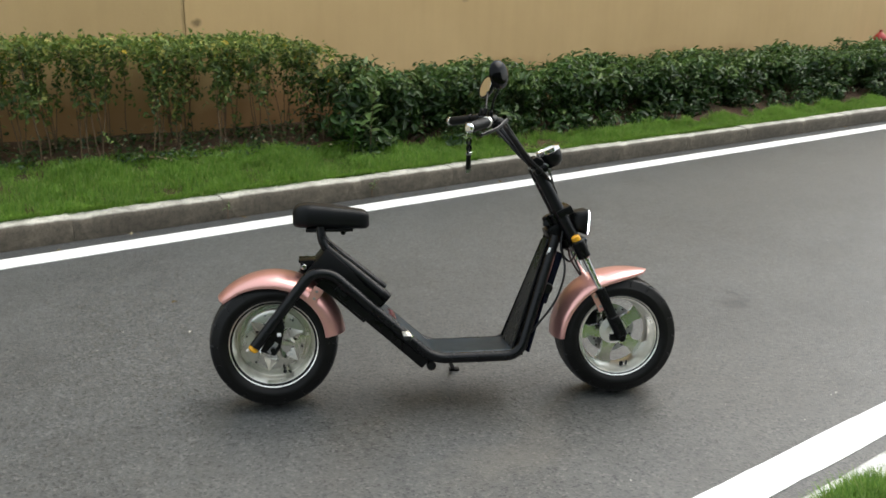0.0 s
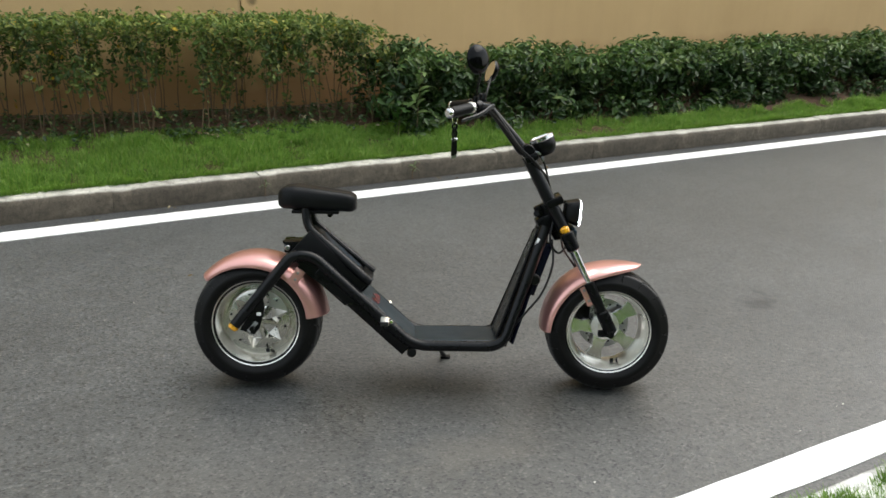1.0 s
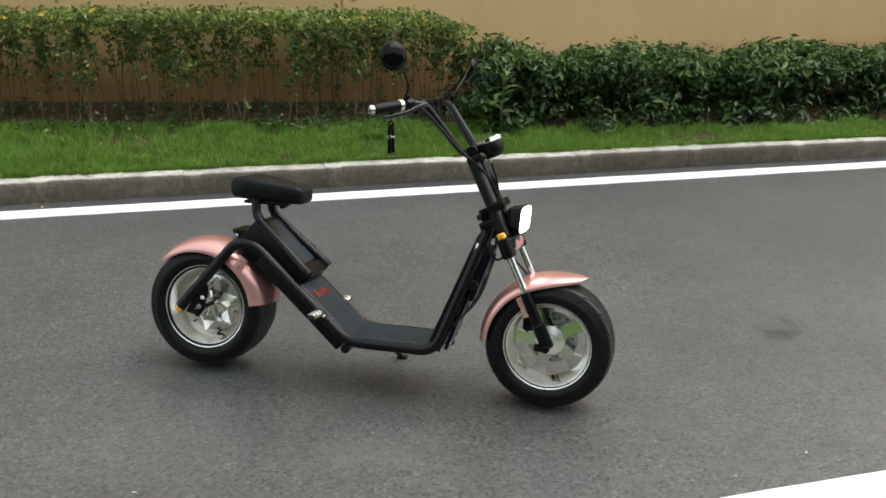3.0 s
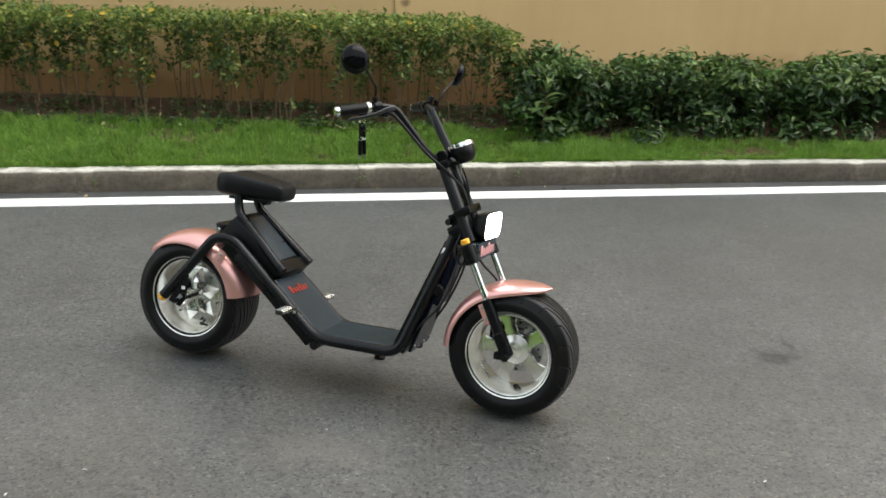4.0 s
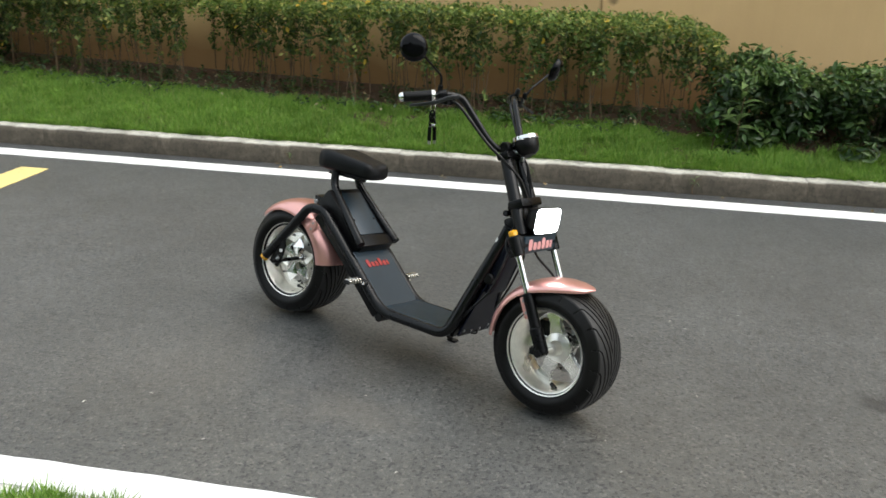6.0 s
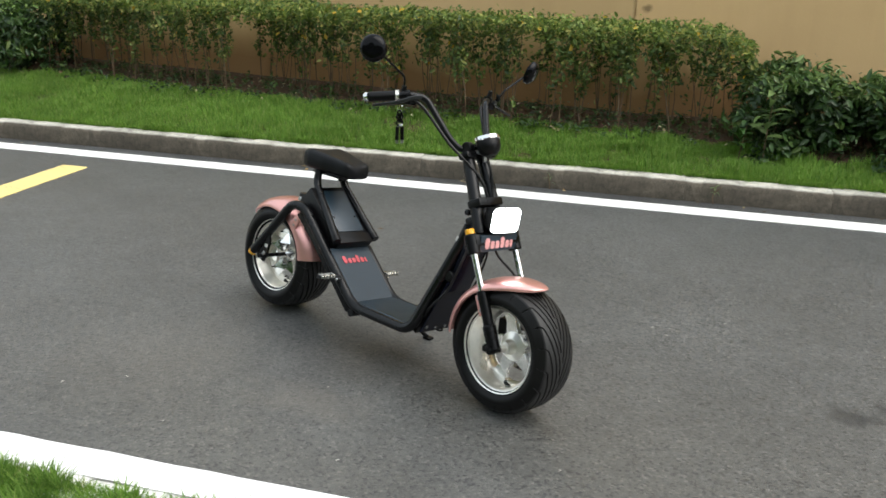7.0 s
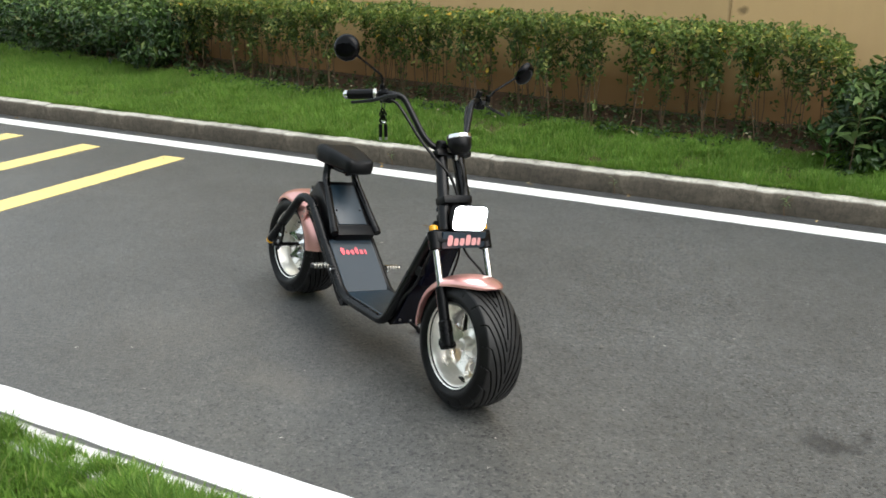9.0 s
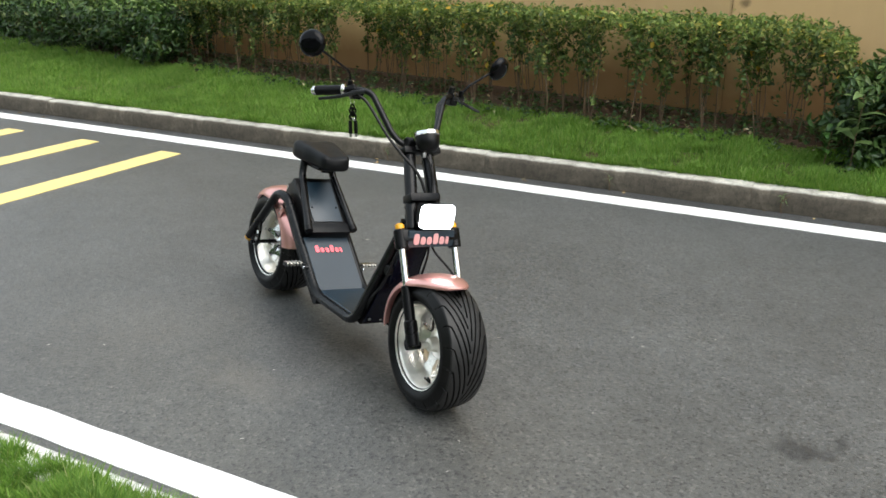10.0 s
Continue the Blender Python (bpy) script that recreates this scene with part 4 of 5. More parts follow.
def fender_mesh(centre, radius, a0, a1, half, drop, nose, tail, turn=Matrix(), skirt=0.0):
    """A pressed mudguard: an arc over the tyre, its edges rolled down, its ends narrowed and flared."""
    bm = bmesh.new()
    na, nw = 40, 18
    sheets = []
    for thick in (0.0, -0.004):
        grid = []
        for i in range(na + 1):
            t = i / na
            a = radians(a0 + (a1 - a0) * t)
            lift = 0.022 * max(0.0, 1 - t / 0.34) ** 2 if nose < 0.2 else 0.0
            if nose < 0.2:
                ends = min(1.0, math.sqrt(max(0.0006, 1 - (1 - min(1, t / 0.42)) ** 2)), (tail + (1 - tail) * min(1, (1 - t) / 0.30) ** 0.7))
            else:
                ends = min(1.0, (nose + (1 - nose) * min(1, t / 0.34) ** 0.6), (tail + (1 - tail) * min(1, (1 - t) / 0.30) ** 0.7))
            row = []
            for j in range(nw + 1):
                w = -1 + 2 * j / nw
                y = half * ends * math.sin(w * math.pi / 2 * 0.96) / math.sin(math.pi / 2 * 0.96)
                r = radius + lift + thick - (drop + skirt * t) * (1 - math.cos(w * math.pi / 2) ** 0.8) * (ends if nose < 0.2 else 0.4 + 0.6 * ends)
                row.append(bm.verts.new(centre + Vector((r * math.cos(a), y * (1 + thick * 4), r * math.sin(a)))))
            grid.append(row)
        sheets.append(grid)
        for i in range(na):
            for j in range(nw):
                bm.faces.new((grid[i][j], grid[i + 1][j], grid[i + 1][j + 1], grid[i][j + 1]))
    o, u = sheets
    rim = [(i, 0) for i in range(na + 1)] + [(na, j) for j in range(1, nw + 1)] + [(i, nw) for i in range(na - 1, -1, -1)] + [(0, j) for j in range(nw - 1, 0, -1)]
    for (i, j), (k, l) in zip(rim, rim[1:] + rim[:1]):
        bm.faces.new((o[i][j], o[k][l], u[k][l], u[i][j]))
    return moved(bm, turn)


def bars(root, name, centre, across, up, widths, height, depth, material, shift=Matrix()):
    """A plain mark in place of lettering: rounded blocks of its size."""
    across, up = Vector(across).normalized(), Vector(up).normalized()
    turn = Matrix((across, up, across.cross(up))).transposed()
    x = -(sum(w for w, _ in widths) + 0.004 * (len(widths) - 1)) / 2
    for w, h in widths:
        mid = Vector(centre) + across * (x + w / 2) + up * (height * (h - 1) / 2)
        bm = bmesh.new()
        n = 20
        for z in (-depth / 2, depth / 2):
            ring = []
            for k in range(n):
                a = 2 * math.pi * k / n
                ca, sa = math.cos(a), math.sin(a)
                ring.append(bm.verts.new(mid + turn @ Vector((w * 0.47 * math.copysign(abs(ca) ** 0.7, ca), height * h * 0.5 * math.copysign(abs(sa) ** 0.7, sa), z))))
            bm.faces.new(ring)
        v = list(bm.verts)
        for k in range(n):
            bm.faces.new((v[k], v[(k + 1) % n], v[n + (k + 1) % n], v[n + k]))
        part(name, moved(bm, shift), material, root)
        x += w + 0.0035


SCOOTER_AT = pose(1.504, 2.587, 0.0, 0, 0, -27.8) @ pose(0, 0, 0, -10, 0, 0)
KEY_AT = Vector((2.140, 2.301, 1.003))


def build_scooter():
    root = tagged(new("electric_scooter"), "black electric scooter with rose copper mudguards, leaning on its side stand", "scooter")
    root.matrix_basis = SCOOTER_AT
    build_rear_wheel(root)
    build_front_wheel(root)

    # main frame: one bent tube on each side, from the rear dropout to the head
    for s in (-1, 1):
        line = filleted([(-0.062, s * 0.150, 0.252), (0.135, s * 0.122, 0.500), (0.205, s * 0.112, 0.498), (0.565, s * 0.112, 0.176), (0.885, s * 0.114, 0.176), (1.022, s * 0.050, 0.560), (1.036, s * 0.044, 0.606)], 0.055)
        bm = tube(bmesh.new(), line, 0.0195, 16)
        rail = part("frame_tube", bm, SATIN, root, "bent black steel frame tube")
        bm = rod(bmesh.new(), (-0.061, s * 0.150, 0.253), (-0.072, s * 0.151, 0.239), 0.0185, 16, 0.004)
        part("end_cap", bm, AMBER, rail, "amber reflector cap")
        bm = extrude_outline(bmesh.new(), [(-0.045, 0.235), (0.006, 0.217), (0.026, 0.245), (0.042, 0.315), (0.036, 0.350), (0.006, 0.320)], s * 0.137, s * 0.147)
        bmesh.ops.bevel(bm, geom=list(bm.edges), offset=0.002, segments=1, affect="EDGES")
        part("dropout_plate", bm, BLACK, rail)
        bm = box(bmesh.new(), (0.014, 0.004, 0.012), (0.022, s * 0.1485, 0.293), bevel=0.001)
        part("decal", bm, STICKER, rail)
        bm = box(bmesh.new(), (0.014, 0.004, 0.045), (0.000, s * 0.1485, 0.246), Matrix.Rotation(radians(-40), 3, "Y").inverted(), bevel=0.001)
        part("adjuster", bm, STEEL, rail)
        bm = extrude_outline(bmesh.new(), [(0.150, 0.455), (0.190, 0.492), (0.320, 0.385), (0.285, 0.352), (0.200, 0.420)], s * 0.098, s * 0.106)
        bmesh.ops.bevel(bm, geom=list(bm.edges), offset=0.002, segments=1, affect="EDGES")
        part("gusset", bm, BLACK, rail)
    # second rail under the sloping deck
    for s in (-1, 1):
        bm = box(bmesh.new(), (0.43, 0.030, 0.052), (0.384, s * 0.098, 0.302), Matrix.Rotation(radians(42.2), 3, "Y"), bevel=0.008)
        part("under_rail", bm, BLACK, root)
    bm = tube(bmesh.new(), [(0.560, -0.118, 0.150), (0.560, 0.118, 0.150)], 0.017, 12)
    part("cross_tube", bm, SATIN, root)

    # deck: slope, floor and front rise, each a shallow tray between the tubes
    def tray(name, a, b, wa, wb, thick, lift, material, label):
        bm = bmesh.new()
        a, b = Vector(a), Vector(b)
        up = Vector((-(b - a).z, 0, (b - a).x)).normalized()
        n = 6
        for k in range(n + 1):
            t = k / n
            c, w = a.lerp(b, t) + up * lift, wa + (wb - wa) * t
            for y, z in ((-w, -thick), (-w, -0.006), (-w + 0.006, 0), (w - 0.006, 0), (w, -0.006), (w, -thick)):
                bm.verts.new(c + Vector((0, y, 0)) + up * z)
        bm.verts.ensure_lookup_table()
        for k in range(n):
            for j in range(6):
                i, l = k * 6, (j + 1) % 6
                bm.faces.new((bm.verts[i + j], bm.verts[i + 6 + j], bm.verts[i + 6 + l], bm.verts[i + l]))
        bm.faces.new([bm.verts[j] for j in range(6)])
        bm.faces.new([bm.verts[n * 6 + j] for j in reversed(range(6))])
        return part(name, bm, material, root, label)

    slope = tray("sloping_deck", (0.380, 0, 0.364), (0.572, 0, 0.1905), 0.107, 0.107, 0.03, 0.003, MAT, "black deck panel with a red mark")
    tray("floor_deck", (0.568, 0, 0.196), (0.872, 0, 0.196), 0.107, 0.107, 0.026, 0.0, MAT, "flat black rubber footboard")
    tray("front_panel", (0.870, 0, 0.182), (1.018, 0, 0.590), 0.098, 0.034, 0.045, 0.012, BLACK, "black front panel between the frame tubes")
    for s in (-1, 1):
        bm = tube(bmesh.new(), filleted([(0.864, s * 0.098, 0.204), (1.006, s * 0.036, 0.585)], 0.03), 0.004, 8)
        part("panel_edging", bm, PLASTIC, root)
    down = Vector((0.192, 0, -0.174)).normalized()
    bars(slope, "mark_plate", (0.4156 + 0.0114, -0.004, 0.3151 + 0.0126), (0, 1, 0), -down, [(0.021, 1.0), (0.019, 0.68), (0.019, 0.68), (0.019, 1.0), (0.019, 0.68), (0.012, 0.68)], 0.036, 0.002, RED_INK)
    # closed cover in front of the panel, with its screws, and the cable ends below it
    cover = tray("front_cover", (0.893, 0, 0.192), (1.012, 0, 0.545), 0.098, 0.046, 0.012, -0.024, NAVY, "plain dark navy plate under the front panel")
    bm = box(bmesh.new(), (0.034, 0.116, 0.200), (1.018, 0, 0.450), Matrix.Rotation(radians(18.6), 3, "Y"), bevel=0.009)
    part("controller_box", bm, NAVY, cover)
    for y, k in ((-0.078, 0.06), (-0.026, 0.04), (0.026, 0.04), (0.078, 0.06), (-0.040, 0.93), (0.040, 0.93)):
        c = Vector((0.893, 0, 0.192)).lerp(Vector((1.012, 0, 0.545)), k) + Vector((0.947, 0, -0.319)) * 0.036 + Vector((0, y, 0))
        bm = rod(bmesh.new(), c - Vector((0.947, 0, -0.319)) * 0.003, c + Vector((0.947, 0, -0.319)) * 0.003, 0.0055, 10, 0.001)
        part("cover_screw", bm, STEEL, cover)
    bm = tube(bmesh.new(), smooth_line([(0.925, 0.020, 0.190), (0.930, 0.016, 0.176), (0.912, 0.010, 0.172), (0.895, 0.008, 0.182)], 5), 0.0036, 8)
    part("cable_loop", bm, CABLE, cover)
    bm = rod(bmesh.new(), (0.998, -0.045, 0.415), (1.002, -0.078, 0.415), 0.020, 20, 0.004)
    part("charge_port", bm, PLASTIC, root)
    bm = box(bmesh.new(), (0.010, 0.003, 0.028), (1.006, -0.0655, 0.552), Matrix.Rotation(radians(20), 3, "Y") @ Matrix.Rotation(radians(-38), 3, "Z"), bevel=0.0005)
    part("sticker", bm, STICKER, root, "small white sticker")
    # head tube and its clamp
    bm = rod(bmesh.new(), on_axis(0.560, -0.022), on_axis(0.690, -0.022), 0.028, 20, 0.004)
    rod(bm, on_axis(0.640, -0.055), on_axis(0.678, -0.055), 0.020, 16, 0.003)
    box(bm, (0.070, 0.072, 0.070), (1.046, 0, 0.612), RAKE, bevel=0.012)
    part("head_tube", bm, BLACK, root)
    bm = rod(bmesh.new(), (1.004, -0.014, 0.648), (1.004, -0.032, 0.652), 0.011, 14, 0.002)
    part("ignition_lock", bm, BLACK, root)

    # battery between the seat bars
    tilt = Matrix.Rotation(radians(42.2), 3, "Y")
    bm = box(bmesh.new(), (0.278, 0.194, 0.118), Vector((0.268, 0.012, 0.457)) + tilt @ Vector((0, 0, -0.0165)), tilt, bevel=0.008)
    battery = part("battery_case", bm, PLASTIC, root, "black battery case under the seat")
    bm = box(bmesh.new(), (0.206, 0.138, 0.006), Vector((0.268, 0.014, 0.457)) + tilt @ Vector((-0.012, 0, 0.0445)), tilt, bevel=0.002)
    part("battery_lid", bm, MAT, battery)
    for y in (-0.045, 0.070):
        c = Vector((0.268, y, 0.457)) + tilt @ Vector((0.020, 0, 0.048))
        bm = rod(bmesh.new(), c - tilt @ Vector((0, 0, 0.002)), c + tilt @ Vector((0, 0, 0.002)), 0.0045, 10, 0.001)
        part("lid_screw", bm, BLACK, battery)
    bm = box(bmesh.new(), (0.046, 0.180, 0.094), Vector((0.268, 0.011, 0.457)) + tilt @ Vector((0.126, 0, 0.006)), tilt, bevel=0.003)
    part("battery_latch", bm, BLACK, battery)
    for s in (-1, 1):
        mid = 0.034
        line = filleted([(0.172, mid + s * 0.066, 0.655), (0.180, mid + s * 0.074, 0.590), (0.394, 0.011 + s * 0.104, 0.4135)], 0.05)
        bm = tube(bmesh.new(), line, 0.0165, 14)
        bar = part("seat_bar", bm, SATIN, root)
        bm = rod(bmesh.new(), (0.388, 0.012 + s * 0.1035, 0.4185), (0.410, 0.010 + s * 0.1052, 0.400), 0.0175, 14, 0.002)
        part("bar_end", bm, BLACK, bar)
    bm = tube(bmesh.new(), [(0.172, -0.032, 0.645), (0.172, 0.100, 0.645)], 0.013, 12)
    part("seat_cross_tube", bm, SATIN, root)

    # saddle: long pad, narrow nose in front
    bm = bmesh.new()
    ns, nr = 26, 28
    rings = []
    for i in range(ns + 1):
        t = i / ns
        x = 0.076 + 0.272 * t
        w = float(np.interp(t, [0, 0.06, 0.2, 0.5, 0.75, 0.94, 1.0], [0.070, 0.090, 0.100, 0.090, 0.074, 0.066, 0.052]))
        top = float(np.interp(t, [0, 0.05, 0.2, 0.5, 0.8, 0.95, 1.0], [0.726, 0.744, 0.750, 0.740, 0.727, 0.720, 0.707]))
        low = float(np.interp(t, [0, 0.05, 0.5, 0.95, 1.0], [0.668, 0.658, 0.655, 0.648, 0.656]))
        c, h = (top + low) / 2, (top - low) / 2
        ring = []
        for k in range(nr):
            a = 2 * math.pi * k / nr
            ca, sa = math.cos(a), math.sin(a)
            e = 0.52
            dip = 0.010 * math.exp(-(ca / 0.45) ** 2) if sa > 0 else 0
            ring.append(bm.verts.new((x, w * math.copysign(abs(ca) ** e, ca), c + h * math.copysign(abs(sa) ** e, sa) - dip)))
        rings.append(ring)
    for a, b in zip(rings, rings[1:]):
        for k in range(nr):
            bm.faces.new((a[k], a[(k + 1) % nr], b[(k + 1) % nr], b[k]))
    bm.faces.new(rings[0]), bm.faces.new(list(reversed(rings[-1])))
    moved(bm, Matrix.Translation((0, 0.034, -0.008)))
    seat = part("seat", bm, VINYL, root, "padded black vinyl seat", 60)
    bm = box(bmesh.new(), (0.170, 0.110, 0.012), (0.205, 0.034, 0.640), bevel=0.004)
    rod(bm, (0.255, 0.014, 0.628), (0.255, 0.054, 0.628), 0.010, 10)
    part("seat_base", bm, BLACK, seat)

    # tail light bracket behind the battery
    bm = box(bmesh.new(), (0.070, 0.110, 0.012), (0.128, 0, 0.534), bevel=0.003)
    box(bm, (0.060, 0.012, 0.042), (0.130, -0.056, 0.518), bevel=0.003)
    box(bm, (0.060, 0.012, 0.042), (0.130, 0.056, 0.518), bevel=0.003)
    tail = part("tail_bracket", bm, BLACK, root)
    for s in (-1, 1):
        bm = rod(bmesh.new(), (0.112, s * 0.060, 0.516), (0.112, s * 0.070, 0.516), 0.010, 12, 0.002)
        part("bolt", bm, STEEL, tail)

    # mudguards
    bm = fender_mesh(AXLE_R, 0.258, 139, 7, 0.108, 0.034, 0.66, 0.92, skirt=0.040)
    guard = part("rear_mudguard", bm, COPPER, root, "rose copper rear mudguard")
    for s in (-1, 1):
        bm = box(bmesh.new(), (0.036, 0.005, 0.056), (0.150, s * 0.1095, 0.422), Matrix.Rotation(radians(32), 3, "Y"), bevel=0.0018)
        part("bracket", bm, COPPER, guard)
        for d in (-0.012, 0.012):
            bm = rod(bmesh.new(), (0.150 + d * 0.4, s * 0.110, 0.422 + d), (0.150 + d * 0.4, s * 0.115, 0.422 + d), 0.005, 8, 0.001)
            part("bracket_bolt", bm, STEEL, guard)
    bm = fender_mesh(AXLE_F, 0.247, 64, 181, 0.102, 0.036, 0.10, 0.86, STEER)
    guard = part("front_mudguard", bm, COPPER, root, "rose copper front mudguard with a pointed tip")
    for s in (-1, 1):
        bm = box(bmesh.new(), (0.034, 0.008, 0.074), (1.196, s * 0.104, 0.368), RAKE, bevel=0.002)
        stay = part("stay", moved(bm, STEER), COPPER, guard)
        for d in (-0.020, 0.018):
            bm = rod(bmesh.new(), (1.190 - d * 0.5, s * 0.106, 0.370 + d), (1.190 - d * 0.5, s * 0.112, 0.370 + d), 0.0055, 10, 0.001)
            part("stay_bolt", moved(bm, STEER), STEEL, stay)

    # fork
    low, high = Vector((1.284, 0, 0.236)), Vector((1.118, 0, 0.572))
    for s in (-1, 1):
        o = Vector((0, s * 0.108, 0))
        leg = low + o
        d = (high - low).normalized()
        bm = rod(bmesh.new(), leg - d * 0.004, leg + d * 0.085, 0.0235, 18, 0.004)
        rod(bm, leg + d * 0.080, leg + d * 0.205, 0.0190, 18, 0.003)
        rod(bm, leg + Vector((-0.004, -s * 0.03, -0.004)), leg + Vector((-0.004, s * 0.024, -0.004)), 0.014, 16, 0.002)
        box(bm, (0.050, 0.020, 0.026), leg + Vector((-0.022, 0, -0.006)), bevel=0.006)
        fork = part("fork_slider", moved(bm, STEER), BLACK, root)
        bm = rod(bmesh.new(), leg + d * 0.200, high + o, 0.0120, 18)
        part("fork_stanchion", moved(bm, STEER), CHROME, fork, "chrome fork tube")
        bm = rod(bmesh.new(), high + o - d * 0.042, high + o + d * 0.028, 0.0245, 18, 0.004)
        part("clamp_boss", moved(bm, STEER), BLACK, fork)
        bm = rod(bmesh.new(), high + o + d * 0.026, high + o + d * 0.048, 0.0165, 14, 0.004)
        part("fork_cap", moved(bm, STEER), AMBER, fork, "amber fork cap")
        # upper legs to the bar clamp
        top = on_axis(0.852, -0.010, s * 0.036 + 0.008)
        bm = rod(bmesh.new(), on_axis(0.595, 0.0, s * 0.052 - 0.006), top, 0.0225, 18, 0.003)
        part("fork_leg", moved(bm, STEER), SATIN, root)
    bm = box(bmesh.new(), (0.052, 0.226, 0.044), on_axis(0.575, 0.002), RAKE, bevel=0.010)
    lower = part("lower_clamp", moved(bm, STEER), BLACK, root, "black lower fork clamp with a red mark")
    bm = box(bmesh.new(), (0.012, 0.186, 0.060), (1.1405, 0, 0.572), bevel=0.003)
    part("name_plate", moved(bm, STEER), MAT, lower, "dark grey metal name plate")
    bars(lower, "mark_plate", (1.1475, 0, 0.572), (0, 1, 0), (0, 0, 1), [(0.024, 1.0), (0.022, 0.70), (0.022, 0.70), (0.022, 1.0), (0.022, 0.70), (0.014, 0.70)], 0.040, 0.003, PALE_RED, STEER)
    bm = box(bmesh.new(), (0.062, 0.122, 0.030), on_axis(0.698, 0.012, -0.012), RAKE, bevel=0.007)
    part("upper_clamp", moved(bm, STEER), BLACK, root)
    bm = box(bmesh.new(), (0.050, 0.150, 0.026), on_axis(0.852, 0.0, 0.010), RAKE, bevel=0.008)
    for s in (-1, 1):
        rod(bm, on_axis(0.876, 0.0, s * 0.030 - 0.014), on_axis(0.876, 0.0, s * 0.030 + 0.014), 0.023, 16, 0.003)
    part("bar_clamp", moved(bm, STEER), BLACK, root)

    # handlebar and what is fixed to it
    c = on_axis(0.876)
    off = Vector((0, 0.030, 0))
    near = [(0.684, -0.290, 1.0095), (0.788, -0.170, 1.036), (0.820, -0.124, 1.032), (0.918, -0.076, 0.900), (c.x - 0.024, -0.044, c.z - 0.010)]
    far = [(c.x - 0.004, 0.045, c.z - 0.002), (0.952, 0.082, 0.892), (0.828, 0.178, 1.030), (0.788, 0.230, 1.036), (0.680, 0.355, 1.022)]
    line = [Vector(q) for q in near + [(c.x, 0.0, c.z)] + far]
    bm = tube(bmesh.new(), filleted(line, 0.06), 0.0116, 14)
    handlebar = part("handlebar", moved(bm, STEER), SATIN, root, "tall black steel handlebar")
    for s in (-1, 1):
        a, b = Vector((0.788, s * 0.200, 1.036)) + off, Vector((0.680, s * 0.325, 1.009 if s < 0 else 1.022)) + off
        d = (b - a).normalized()
        bm = bmesh.new()
        pts = [a + d * (0.054 + 0.096 * k / 24) for k in range(25)]
        tube(bm, pts, lambda t: 0.0172 + 0.0012 * (int(t * 24) % 2), 16)
        grip = part("grip", moved(bm, STEER), PLASTIC, handlebar, "ribbed black rubber grip")
        bm = rod(bmesh.new(), a + d * 0.148, a + d * 0.168, 0.0165, 16, 0.006)
        part("grip_end", moved(bm, STEER), CHROME, grip, "silver bar end")
        bm = rod(bmesh.new(), a + d * 0.041, a + d * 0.055, 0.0195, 16, 0.002)
        part("grip_collar", moved(bm, STEER), ALU if s < 0 else BLACK, grip, "silver grip collar" if s < 0 else "")
        # switch block, lever and mirror foot
        bm = rod(bmesh.new(), a + d * 0.000, a + d * 0.030, 0.0185, 16, 0.003)
        box(bm, (0.036, 0.034, 0.030), a + d * 0.008 + Vector((0.012, 0, -0.018)), bevel=0.006)
        part("switch_block", moved(bm, STEER), BLACK, handlebar)
        if s > 0:
            for k in range(2):
                p = a + d * (0.004 - 0.022 * k) + Vector((0.006, 0, 0.012))
                bm = rod(bmesh.new(), p, p + Vector((0.006, 0.002, 0.026)), 0.0085, 12, 0.002)
                part("control_knob", moved(bm, STEER), PLASTIC, handlebar)
        piv = a + d * 0.006 + Vector((0.036, 0, -0.004))
        bm = tube(bmesh.new(), smooth_line([piv - d * 0.02, piv + d * 0.02 + Vector((0.012, 0, 0)), piv + d * 0.08 + Vector((0.018, 0, -0.012)), piv + d * 0.150 + Vector((0.004 if s < 0 else 0.06, 0.0 if s < 0 else 0.03, -0.020 if s < 0 else -0.036))], 5), lambda t: 0.0085 - 0.003 * t, 8, True, 0.6)
        part("brake_lever", moved(bm, STEER), LEVER, handlebar, "dark metal brake lever")
        turned = STEER.inverted()
        if s < 0:
            foot = a + d * 0.026 + Vector((0, 0, 0.012))
            knee, end = foot + Vector((0.006, -0.006, 0.052)), Vector((0.788, -0.312, 1.158))
        else:
            foot, knee, end = (turned @ Vector(q) for q in ((0.826, 0.268, 1.048), (0.836, 0.283, 1.086), (0.858, 0.366, 1.150)))
        bm = rod(bmesh.new(), foot - Vector((0, 0, 0.004)), foot + Vector((0, 0, 0.022)), 0.0095, 12, 0.002)
        tube(bm, filleted([foot, knee, end], 0.02), 0.0042, 10)
        mirror = part("mirror", moved(bm, STEER), BLACK, handlebar, "round black rear mirror on a bent stem")
        mc = Vector((0.774, -0.350, 1.182)) if s < 0 else turned @ Vector((0.862, 0.404, 1.170))
        face = Matrix.Rotation(radians(110 if s > 0 else 50), 3, "Z") @ Matrix.Rotation(radians(180), 3, "Z") @ Matrix.Rotation(radians(6 if s < 0 else -20), 3, "X")
        shell = [(-0.0205, 0.0), (-0.0202, 0.020), (-0.0185, 0.030), (-0.0150, 0.037), (-0.0080, 0.0440), (0.000, 0.0470), (0.004, 0.0475), (0.008, 0.0465)]
        bm = bmesh.new()
        lathe(bm, [(-y, r) for y, r in shell] + [(-0.005, 0.042), (-0.005, 0.0)], 36, mc, face, closed=False)
        part("mirror_shell", moved(bm, STEER), SHELL, mirror)
